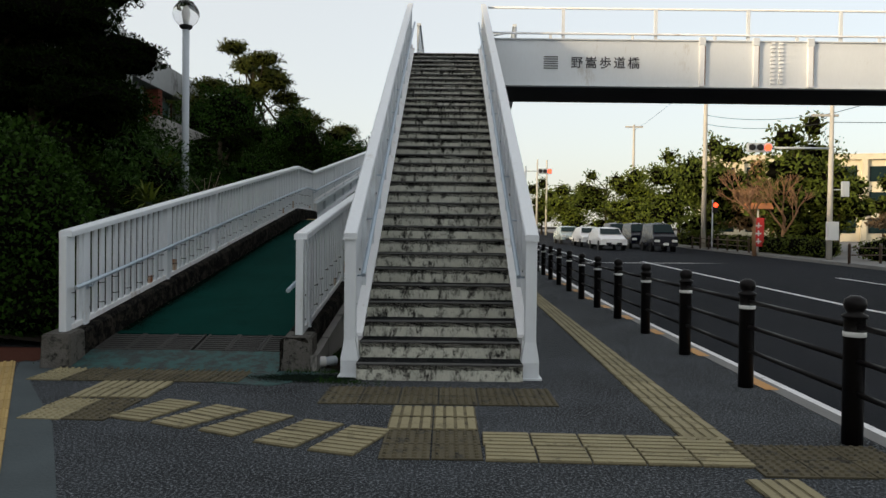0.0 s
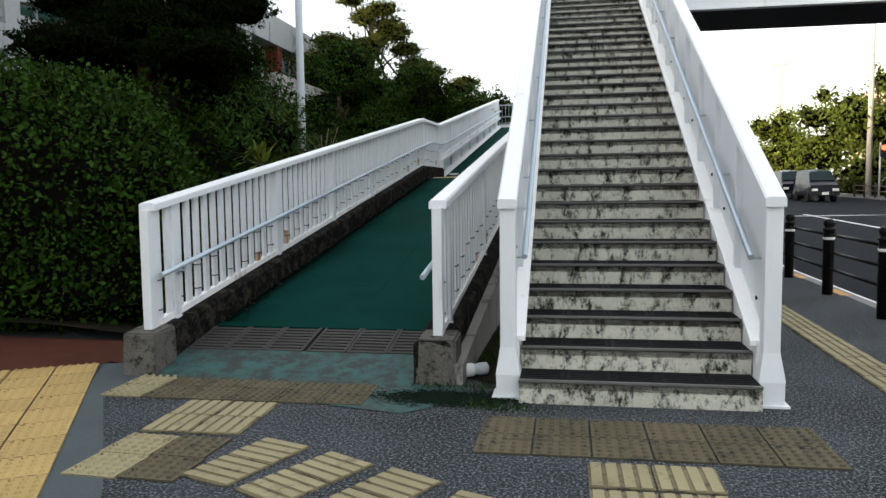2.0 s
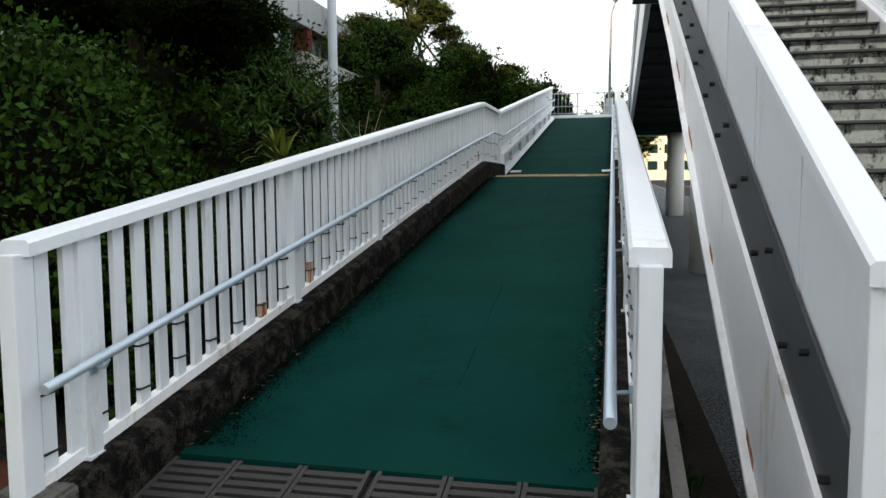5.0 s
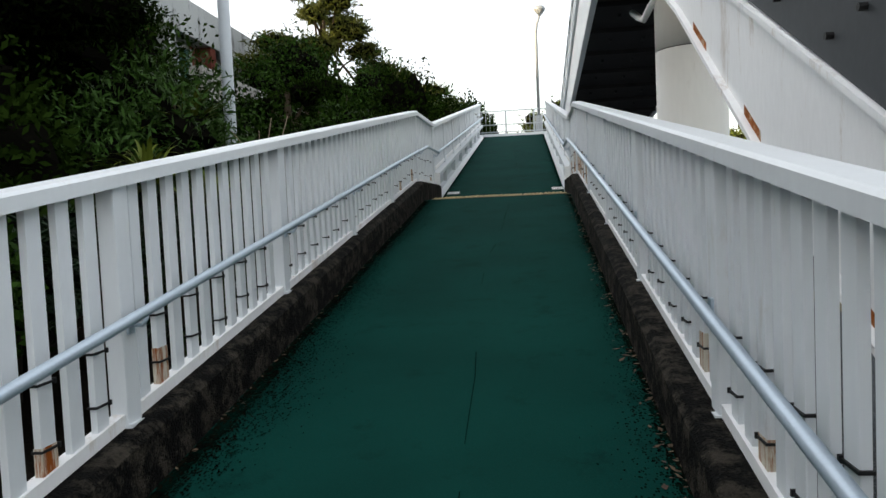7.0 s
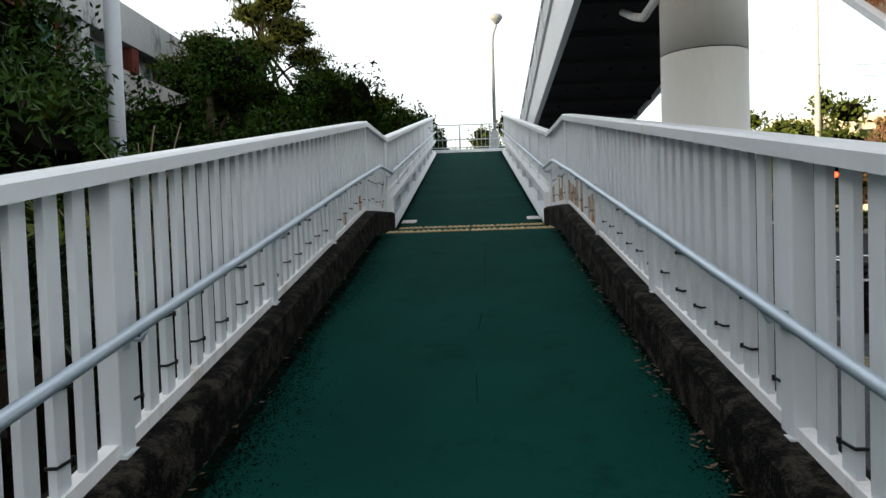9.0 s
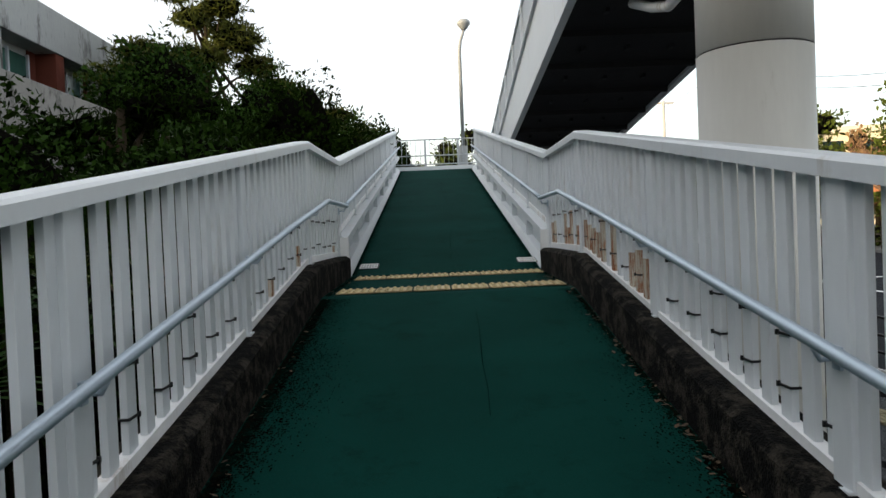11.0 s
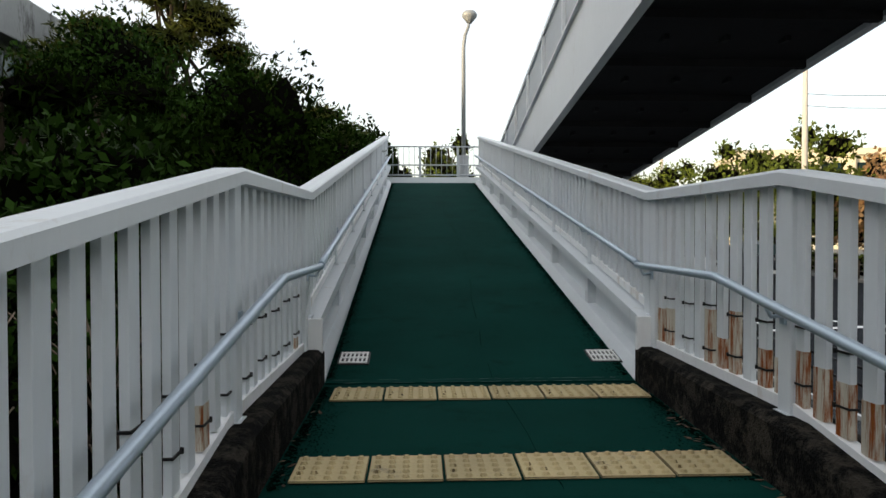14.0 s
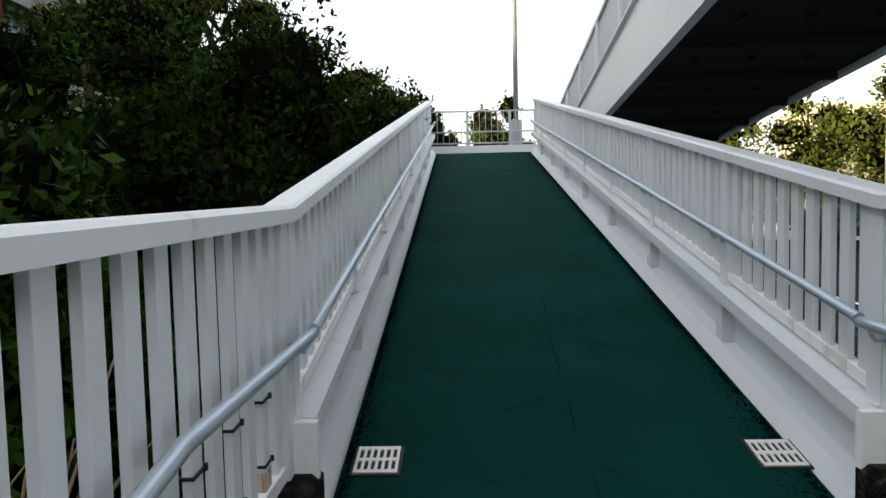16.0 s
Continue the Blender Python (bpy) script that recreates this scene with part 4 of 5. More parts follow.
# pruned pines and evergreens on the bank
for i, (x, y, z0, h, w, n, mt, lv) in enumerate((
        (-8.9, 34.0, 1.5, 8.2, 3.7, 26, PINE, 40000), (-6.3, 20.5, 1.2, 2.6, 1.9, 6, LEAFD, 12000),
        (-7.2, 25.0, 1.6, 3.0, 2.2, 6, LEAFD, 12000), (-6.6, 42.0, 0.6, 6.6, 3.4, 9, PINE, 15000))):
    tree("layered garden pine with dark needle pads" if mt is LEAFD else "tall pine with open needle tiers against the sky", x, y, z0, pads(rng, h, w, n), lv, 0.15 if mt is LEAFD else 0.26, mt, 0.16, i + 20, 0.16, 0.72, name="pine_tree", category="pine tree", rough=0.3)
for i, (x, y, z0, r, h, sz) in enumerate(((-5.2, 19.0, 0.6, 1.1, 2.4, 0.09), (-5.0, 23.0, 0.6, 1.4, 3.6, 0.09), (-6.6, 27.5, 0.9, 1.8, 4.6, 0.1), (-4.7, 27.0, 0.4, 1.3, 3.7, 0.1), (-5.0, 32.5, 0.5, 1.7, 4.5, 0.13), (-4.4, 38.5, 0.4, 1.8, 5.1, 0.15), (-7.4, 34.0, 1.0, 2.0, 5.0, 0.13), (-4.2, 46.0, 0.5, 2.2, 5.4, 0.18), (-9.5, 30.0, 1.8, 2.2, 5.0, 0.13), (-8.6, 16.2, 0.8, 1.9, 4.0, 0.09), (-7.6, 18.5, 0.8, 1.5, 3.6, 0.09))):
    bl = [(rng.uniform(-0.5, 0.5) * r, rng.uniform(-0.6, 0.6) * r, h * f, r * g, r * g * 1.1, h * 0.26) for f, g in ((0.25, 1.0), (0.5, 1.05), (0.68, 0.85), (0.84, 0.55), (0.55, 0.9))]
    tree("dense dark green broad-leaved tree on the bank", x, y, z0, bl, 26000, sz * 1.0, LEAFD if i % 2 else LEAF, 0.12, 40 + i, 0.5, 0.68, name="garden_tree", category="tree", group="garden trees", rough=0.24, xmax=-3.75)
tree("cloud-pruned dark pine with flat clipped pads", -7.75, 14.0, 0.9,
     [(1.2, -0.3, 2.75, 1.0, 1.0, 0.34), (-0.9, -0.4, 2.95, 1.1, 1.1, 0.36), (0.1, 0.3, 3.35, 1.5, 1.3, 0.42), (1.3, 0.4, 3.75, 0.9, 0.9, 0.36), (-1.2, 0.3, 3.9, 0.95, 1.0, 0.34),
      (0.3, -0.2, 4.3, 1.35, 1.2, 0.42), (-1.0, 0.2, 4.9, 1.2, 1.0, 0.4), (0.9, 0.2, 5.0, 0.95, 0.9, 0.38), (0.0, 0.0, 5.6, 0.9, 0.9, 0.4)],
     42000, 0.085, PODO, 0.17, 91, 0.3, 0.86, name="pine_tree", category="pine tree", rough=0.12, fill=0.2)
# bare twigs by the railing
for i, (x, y) in enumerate(((-4.3, 16.2), (-4.1, 17.8), (-4.5, 13.6))):
    t = thing("bare_shrub", "leafless twiggy shrub behind the railing", "shrub", "bare shrubs")
    bm = B()
    r2 = random.Random(i)
    for k in range(9):
        a = r2.uniform(0, 6.28)
        ln = r2.uniform(0.7, 1.5)
        b0 = Vector((x, y, 0.9))
        tip = b0 + Vector((math.cos(a) * 0.45, math.sin(a) * 0.45, ln))
        m1 = (b0 + tip) / 2 + Vector((0, 0, 0.15))
        tube(bm, [b0, m1, tip], 0.012, 5, 0.004)
        for q in range(3):
            tube(bm, [m1, m1 + Vector((r2.uniform(-0.3, 0.3), r2.uniform(-0.3, 0.3), r2.uniform(0.2, 0.5)))], 0.006, 4, 0.003)
    part("stem", bm, BARKG, t)
# rocks and wall on the bank
for i, (x, y, z, r) in enumerate(((-5.3, 18.4, 2.0, 0.5), (-6.0, 19.4, 2.3, 0.7), (-5.2, 21.2, 1.8, 0.6), (-6.9, 17.8, 1.9, 0.6), (-6.2, 22.5, 2.4, 0.8))):
    bm = B()
    bmesh.ops.create_icosphere(bm, subdivisions=3, radius=r)
    for v in bm.verts:
        v.co *= 1 + 0.35 * noise.noise(v.co * 1.6 + Vector((i * 3, 0, 0)))
        v.co.z *= 0.62
    o = part("rock", bm, ROCK)
    o.matrix_basis = pose(x, y, z, 0, 0, i * 50)
    tagged(o, "weathered grey garden rock on the bank", "rock", "garden rocks")
bm = B()
box(bm, -8.6, -8.3, 21.5, 40, 0.5, 4.6, 0.02)
tagged(part("retaining_wall", bm, CONC_L), "grey concrete retaining wall behind the garden", "wall", kind="structure")

# ---- garden lamp and street lamp ----
lamp = thing("globe_lamp", "white post lamp with a clear glass globe", "street lamp", x=-5.42, y=15.5, z=0)
bm = B()
tube(bm, [(0, 0, 0.2), (0, 0, 5.45)], 0.072, 12)
part("pole", bm, PANELG, lamp)
bm = B()
lathe(bm, [(0.07, 5.45), (0.13, 5.5), (0.13, 5.54), (0.05, 5.56)], 14)
part("collar", bm, DARKMETAL, lamp)
bm = B()
lathe(bm, [(0.05, 5.56), (0.06, 5.66), (0.08, 5.8), (0.05, 5.9), (0.01, 5.93)], 10)
part("bulb", bm, PLASTW, lamp)
bm = B()
bmesh.ops.create_uvsphere(bm, u_segments=24, v_segments=14, radius=0.27, matrix=pose(0, 0, 5.78))
for f in bm.faces:
    f.smooth = True
g = part("globe", bm, GLASS, lamp, "clear glass globe")
g.visible_shadow = False
bm = B()
lathe(bm, [(0.16, 5.99), (0.16, 6.02), (0.06, 6.06)], 16)
part("cap", bm, DARKMETAL, lamp)
sl = thing("street_lamp", "tall slim white street lamp behind the landing", "street lamp", x=-1.08, y=33.6, z=0)
bm = B()
tube(bm, [(0, 0, 0), (0, 0, 4.6)], 0.13, 12)
part("lower_pole", bm, LAMPG, sl)
bm = B()
tube(bm, [(0, 0, 4.6), (0, 0, 7.5), (0.04, 0, 7.8), (0.12, 0, 8.02), (0.16, 0, 8.15)], 0.06, 10, 0.04)
part("pole", bm, LAMPG, sl)
bm = B()
lathe(bm, [(0.05, 8.12), (0.12, 8.2), (0.20, 8.30), (0.21, 8.36), (0.15, 8.44), (0.02, 8.48)], 18, 0.16)
part("lamp_head", bm, LAMPG, sl)

# ---- building on the left ----
hall = thing("concrete_hall", "grey concrete public building with brick-red piers and dark windows", "building")
# Length behind y = 0 is unseen, added to keep the low sun off.
bm = B()
box(bm, -26, -12.6, -70, 37.4, -0.4, 8.0)
part("wall", bm, BLDG, hall)
bm = B()
box(bm, -26.2, -12.0, -70, 37.7, 7.2, 8.35, 0.03)
part("parapet", bm, BLDG, hall)
bm = B()
box(bm, -12.599, -12.0, -70, 37.5, 4.3, 4.9, 0.02)
part("floor_band", bm, BLDG, hall)
y = -2.0
while y < 37:
    bm = B()
    box(bm, -12.598, -12.05, y, y + 0.45, -0.3, 4.3)
    box(bm, -12.598, -12.05, y, y + 0.45, 4.9, 7.2)
    part("pier", bm, BRICKR if int(y) % 2 else BLDG, hall)
    w = thing("window", "", "")
    w.parent = hall
    bm = B()
    box(bm, -12.599, -12.56, y + 0.6, y + 2.5, 5.3, 7.0)
    part("pane", bm, HALLGLASS, w)
    bm = B()
    for a in (0.55, 1.5, 2.45):
        box(bm, -12.599, -12.5, y + a, y + a + 0.07, 5.25, 7.05)
    box(bm, -12.599, -12.49, y + 0.55, y + 2.52, 5.2, 5.27)
    part("frame", bm, PANELG, w)
    bm = B()
    box(bm, -12.599, -12.57, y + 2.55, y + 2.95, 4.9, 7.2)
    part("brick_facing", bm, BRICKR, hall)
    for z0 in (5.05, 5.5):
        bm = B()
        box(bm, -12.3, -12.12, y + 0.45, y + 3.0, z0, z0 + 0.16, 0.01)
        part("balcony_bar", bm, BLDG, hall)
    y += 3.0

# ---- roadside fence ----
fence = thing("roadside_fence", "black bollard fence with three tube rails along the pavement", "fence")
first = None
FX = 2.56
ys = [-0.5 + 1.71 * k for k in range(18)]
for y in ys:
    x = FX + K * (y - 4)
    z = rise(y)
    if first is None:
        bm = B()
        lathe(bm, [(0.062, -0.05), (0.062, 0.66), (0.066, 0.665), (0.066, 0.70), (0.062, 0.705), (0.062, 0.78), (0.075, 0.785), (0.075, 0.80), (0.045, 0.815), (0.058, 0.835), (0.068, 0.865), (0.06, 0.90), (0.03, 0.92)], 16)
        first = part("bollard", bm, BLACK, fence)
        bm = B()
        lathe(bm, [(0.0665, 0.668), (0.0675, 0.669), (0.0675, 0.698), (0.0665, 0.699)], 16)
        band = part("band", bm, PLASTW, first, "white reflective band")
        first.matrix_basis = pose(x, y, z)
    else:
        o = twin("bollard", first, fence, x, y, z)
        twin("band", band, o)
for k, h in enumerate((0.32, 0.52, 0.73)):
    for a, b in zip(ys, ys[1:]):
        bm = B()
        tube(bm, [(FX + K * (a - 4), a, rise(a) + h), (FX + K * (b - 4), b, rise(b) + h)], 0.019, 8)
        part("rail", bm, BLACK, fence)

# ---- road markings ----
def marking(name, x, w, y0, y1, material, label, dz=-0.126):
    bm = B()
    yy = [y0] + [q for q in YS if y0 < q < y1] + [y1]
    rr = [[bm.verts.new((q + K * (y - 7), y, rise(y) + dz)) for q in (x, x + w)] for y in yy]
    for a, b in zip(rr, rr[1:]):
        bm.faces.new((a[0], a[1], b[1], b[0]))
    return tagged(part(name, bm, material), label, "road marking", kind="structure")


marking("edge_line", 3.12, 0.15, -40, 30, PAINT, "white edge line beside the kerb")
marking("lane_line", 8.2, 0.15, -20, 33, PAINT, "white lane line")
marking("lane_line", 12.3, 0.12, -20, 24, PAINT, "white lane line")
marking("edge_line", 6.0, 0.12, 32, 120, PAINT, "white lane line up the road")
bm = B()
sheet(bm, [(6.0, 31.0), (16.2, 33.0), (16.2, 33.35), (6.0, 31.35)], rise(31) - 0.11)
tagged(part("stop_line", bm, PAINT), "white stop line across the lanes", "road marking", kind="structure")
for k in range(10):
    marking("orange_mark", KX - 0.05, 0.12, 6.2 + k * 1.71, 6.75 + k * 1.71, PAINTO, "worn orange mark along the kerb", 0.008)

# ---- far side ----
ground_strip("far_pavement", (16.5, 21, 30, 60), YS[:-1], KERB, 0.0, "pale concrete pavement across the road", "pavement")
bm = B()
prism(bm, [(-0.1, -0.3), (0.05, -0.3), (0.05, 0.005), (-0.1, 0.005)], [(16.5 + K * (y - 7), y, rise(y)) for y in YS[:-1]])
tagged(part("far_kerb", bm, KERB), "pale concrete kerb across the road", "kerb", kind="structure")


def far_tree(x, y, h, r, material, label, seed, n=5000, size=0.3, core=0.6, slim=0.5):
    rg = random.Random(seed)
    bl = [(rg.uniform(-0.6, 0.6) * r, rg.uniform(-0.6, 0.6) * r, h * f, r * g, r * g, h * rg.uniform(0.09, 0.15)) for f, g in ((0.2, 0.55), (0.32, 0.7), (0.45, 0.75), (0.6, 0.7), (0.72, 0.6), (0.84, 0.42), (0.93, 0.25), (0.5, 0.6), (0.65, 0.5))]
    tree(label, x, y, rise(y), bl, n, size, material, 0.16, seed, slim, core, name="roadside_tree", category="tree", group="roadside trees", rough=0.3)


far_tree(18.5, 52, 7.6, 2.9, LEAFF, "green roadside pine across the road", 60)
far_tree(21.5, 46, 8.2, 3.0, LEAFF, "green roadside pine across the road", 61)
far_tree(19.5, 62, 7.6, 3.0, LEAFF, "green roadside tree across the road", 62)
far_tree(19.5, 74, 7.4, 3.2, LEAFY, "yellow-green roadside tree across the road", 63)
far_tree(19.0, 88, 7.6, 3.6, LEAFF, "green roadside tree across the road", 64)
far_tree(17.0, 98, 7.0, 3.4, LEAFY, "yellow-green roadside tree across the road", 65)
far_tree(14.5, 112, 8.0, 3.6, LEAFF, "green roadside tree far up the road", 66)
far_tree(23.0, 43.5, 5.2, 2.0, LEAFF, "dark rounded evergreen across the road", 67, 7000, 0.22, 0.8)
far_tree(24.5, 38.0, 4.6, 2.0, LEAFF, "dark rounded evergreen across the road", 68, 6000, 0.22, 0.8)
far_tree(30.5, 43.0, 4.4, 2.4, LEAFF, "pruned pine across the road", 69, 6000, 0.22, 0.8)
far_tree(22.0, 50.0, 5.6, 2.2, LEAFBR, "tree with dry brown leaves across the road", 70)
far_tree(33.0, 52.0, 3.8, 2.4, LEAFBR, "tree with dry brown leaves across the road", 71)
far_tree(0.4, 66.0, 8.3, 2.4, LEAFF, "dark green tree beyond the landing", 72, 6000, 0.28, 0.8)
far_tree(-2.8, 82.0, 7.0, 2.6, LEAFF, "dark green tree beyond the landing", 73, 5000, 0.28, 0.8)


def bare_tree(x, y, h, seed, label):
    t = thing("bare_tree", label, "tree", "bare trees")
    rg = random.Random(seed)
    bm = B()

    def grow(p, d, ln, r, level):
        q = p + d * ln
        tube(bm, [p, (p + q) / 2 + Vector((rg.uniform(-0.05, 0.05), rg.uniform(-0.05, 0.05), 0.03)) * ln, q], r, 5 if level else 8, r * 0.6)
        if level < 4:
            for _ in range(4 if level < 3 else 5):
                e = (d + Vector((rg.uniform(-0.8, 0.8), rg.uniform(-0.8, 0.8), rg.uniform(-0.1, 0.6)))).normalized()
                grow(p + d * ln * rg.uniform(0.55, 1.0), e, ln * rg.uniform(0.55, 0.75), r * 0.5, level + 1)

    grow(Vector((x, y, rise(y) - 0.2)), Vector((0, 0, 1)), h * 0.36, 0.13, 0)
    part("bough", bm, mat("brown_twigs", (0.24, 0.13, 0.07), 0.9, 0.2), t)
    return t


bare_tree(16.9, 40.5, 6.0, 3, "brown leafless tree with fine twigs")
bare_tree(19.2, 42.0, 6.2, 8, "brown leafless tree with fine twigs")
hedge = thing("roadside_hedge", "low clipped green hedge across the road", "hedge")
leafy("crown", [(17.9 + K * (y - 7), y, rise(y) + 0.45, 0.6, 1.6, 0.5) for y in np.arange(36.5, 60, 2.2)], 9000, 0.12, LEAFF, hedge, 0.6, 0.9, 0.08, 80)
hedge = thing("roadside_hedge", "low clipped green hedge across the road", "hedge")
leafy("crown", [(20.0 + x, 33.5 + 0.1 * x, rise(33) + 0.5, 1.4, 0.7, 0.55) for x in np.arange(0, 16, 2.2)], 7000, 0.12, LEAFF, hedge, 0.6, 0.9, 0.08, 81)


def pole(x, y, h, r, label, name="utility_pole", category="pole", material=None):
    t = thing(name, label, category, x=x, y=y, z=rise(y))
    bm = B()
    tube(bm, [(0, 0, -0.2), (0, 0, h)], r, 12, r * 0.7)
    part("shaft", bm, material or POLEC, t)
    return t


def signal_head(parent, x, z, n=3, lit=2, w=0.36, vertical=False):
    ww, hh = (w * n, 0.42) if not vertical else (0.36, w * n)
    bm = B()
    box(bm, x - ww / 2, x + ww / 2, -0.12, 0.12, z - hh / 2, z + hh / 2, 0.03)
    hd = part("signal_housing", bm, PANELG if not vertical else DARKMETAL, parent)
    for i in range(n):
        dx, dz = ((i - (n - 1) / 2) * w, 0) if not vertical else (0, ((n - 1) / 2 - i) * w)
        bm = B()
        bmesh.ops.create_cone(bm, cap_ends=True, segments=16, radius1=0.15, radius2=0.15, depth=0.06, matrix=pose(x + dx, -0.14, z + dz, 90))
        part("lens", bm, REDLAMP if i == lit else DARKMETAL, hd, "lit red lens" if i == lit else "")


t = pole(17.6, 34.0, 7.4, 0.13, "grey concrete utility pole with a traffic signal arm and boxes", material=POLEC)
bm = B()
tube(bm, [(0, 0, 5.1), (-2.9, 0, 5.1)], 0.05, 8)
part("signal_arm", bm, PANELG, t)
signal_head(t, -3.3, 5.1)
bm = B()
box(bm, -0.25, 0.25, -0.36, -0.14, 0.9, 1.75, 0.02)
part("control_box", bm, PLASTW, t)
bm = B()
box(bm, 0.5, 0.85, -0.05, 0.05, 2.9, 3.6, 0.02)
box(bm, 0.1, 0.5, -0.02, 0.02, 3.2, 3.24)
part("side_sign", bm, PANELG, t)
bm = B()
box(bm, -0.9, 0.3, -0.05, 0.05, 6.55, 6.65)
part("cross_arm", bm, POLEC, t)
t = pole(17.4, 50.0, 13.0, 0.17, "tall pale concrete utility pole across the road")
t = pole(17.7, 49.2, 3.2, 0.06, "slim grey pole with a red pedestrian signal", "signal_pole", "signal", PANELG)
signal_head(t, 0.15, 2.7, 2, 0, 0.34, True)
t = pole(18.9, 75.0, 11.6, 0.17, "pale concrete utility pole up the road")
bm = B()
box(bm, -0.9, 0.9, -0.05, 0.05, 11.3, 11.45)
part("cross_arm", bm, POLEC, t)
pole(12.0, 98.0, 10.0, 0.15, "pale concrete utility pole up the road")
t = pole(14.2, 105.0, 10.5, 0.15, "pale concrete utility pole up the road")
t = pole(6.2, 58.0, 6.0, 0.1, "grey signal pole up the road", "signal_pole", "signal", PANELG)
bm = B()
tube(bm, [(0, 0, 5.6), (2.0, 0, 5.6)], 0.04, 8)
part("signal_arm", bm, PANELG, t)
signal_head(t, 1.5, 5.6)
for label, spots in (("brown post-and-rail fence at the far corner", [(16.9 + 1.45 * i, 31.0 + 0.25 * i) for i in range(9)]), ("brown post-and-rail fence along the far kerb", [(17.2, 42.0 + 1.6 * i) for i in range(7)])):
    t = thing("far_fence", label, "fence", "far fences")
    p0 = None
    for x, y in spots:
        if p0 is None:
            bm = B()
            lathe(bm, [(0.06, -0.05), (0.06, 0.74), (0.07, 0.76), (0.05, 0.82), (0.02, 0.84)], 10)
            p0 = part("fence_post", bm, BROWN, t)
            p0.matrix_basis = pose(x, y, rise(y))
        else:
            twin("fence_post", p0, t, x, y, rise(y))
    for h in (0.35, 0.65):
        bm = B()
        tube(bm, [(x, y, rise(y) + h) for x, y in spots], 0.025, 6)
        part("fence_rail", bm, BROWN, t)
cable = thing("overhead_cables", "thin black overhead cables between the poles", "cable")
for a, b in (((17.6, 34, 7.0), (17.4, 50, 9.5)), ((17.6, 34, 6.6), (17.4, 50, 8.9)), ((17.4, 50, 12.5), (18.9, 75, 12.0)), ((17.6, 34, 7.0), (21, 12, 8.5)), ((17.6, 34, 6.6), (36, 36, 8.0))):
    bm = B()
    tube(bm, [Vector(a).lerp(Vector(b), f) - Vector((0, 0, 1.2 * f * (1 - f))) for f in [i / 8 for i in range(9)]], 0.014, 4)
    part("cable", bm, DARKMETAL, cable)

t = thing("shop_sign", "orange tile-roofed sign with a red vertical banner", "sign", x=17.9, y=42.5, z=rise(42))
bm = B()
tube(bm, [(0, 0, -0.1), (0, 0, 2.6)], 0.06, 8)
part("sign_post", bm, PLASTW, t)
bm = B()
box(bm, -0.32, 0.32, -0.1, -0.05, 0.35, 2.0, 0.01)
part("banner", bm, RED, t, "red banner with white characters")
bm = B()
for i in range(3):
    box(bm, -0.16, 0.16, -0.112, -0.101, 0.6 + i * 0.45, 0.68 + i * 0.45)
    box(bm, -0.04, 0.04, -0.112, -0.101, 0.5 + i * 0.45, 0.82 + i * 0.45)
part("banner_writing", bm, PLASTW, t)
bm = B()
prism(bm, [(-0.35, 0), (0.35, 0), (0.0, 0.35)], [(-0.75, 0, 2.5), (0.75, 0, 2.5)])
part("sign_roof", bm, ORTILE, t)


def car(label, x, y, paint, kind=0, group="waiting cars"):
    """A car seen nose-on, facing -y."""
    t = thing("car", label, "car", group, x, y, rise(y) - 0.13)
    w = 0.83 if kind == 0 else 0.74
    prof = [(0.0, 0.35), (0.02, 0.72), (0.9, 0.95), (1.6, 1.42), (2.4, 1.5), (3.6, 1.42), (4.25, 1.0), (4.3, 0.4)] if kind == 0 else [(0.0, 0.35), (0.03, 0.95), (0.35, 1.1), (0.95, 1.72), (1.6, 1.82), (3.2, 1.8), (3.38, 1.0), (3.4, 0.4)]
    bm = B()
    rings = []
    for q, sc in ((-1, 0.86), (-0.92, 0.97), (0, 1), (0.92, 0.97), (1, 0.86)):
        rings.append([(q * w * (1 - 0.16 * max(0, (z - 0.95)) / 0.6), yy, 0.3 + (z - 0.3) * sc) for yy, z in prof])
    loft(bm, rings)
    part("body", bm, paint, t)
    ws = [p for p in prof if 0.94 < p[1]]
    a, b = (ws[0], ws[1]) if kind == 0 else (prof[2], prof[3])
    bm = B()
    f0, f1 = 0.12, 0.9
    p0 = (a[0] + (b[0] - a[0]) * f0, a[1] + (b[1] - a[1]) * f0)
    p1 = (a[0] + (b[0] - a[0]) * f1, a[1] + (b[1] - a[1]) * f1)
    bm.faces.new([bm.verts.new(v) for v in ((-w * 0.84, p0[0] - 0.03, p0[1] + 0.02), (w * 0.84, p0[0] - 0.03, p0[1] + 0.02), (w * 0.72, p1[0] - 0.03, p1[1] + 0.02), (-w * 0.72, p1[0] - 0.03, p1[1] + 0.02))])
    part("windscreen", bm, DARKGLASS, t)
    for sg in (-1, 1):
        bm = B()
        box(bm, sg * w * 0.72 - 0.16, sg * w * 0.72 + 0.16, -0.03, 0.12, 0.6, 0.74, 0.03)
        part("headlight", bm, PLASTW, t)
        for yy in (0.75, prof[-1][0] - 0.8):
            bm = B()
            bmesh.ops.create_cone(bm, cap_ends=True, segments=18, radius1=0.31, radius2=0.31, depth=0.2, matrix=pose(sg * (w - 0.08), yy, 0.31, 0, 90))
            part("wheel", bm, DARKMETAL, t)
    bm = B()
    box(bm, -w * 0.6, w * 0.6, -0.035, 0.02, 0.36, 0.5, 0.02)
    part("grille", bm, DARKMETAL, t)
    bm = B()
    box(bm, -0.17, 0.17, -0.05, -0.036, 0.40, 0.55)
    part("number_plate", bm, PLASTW, t)
    return t


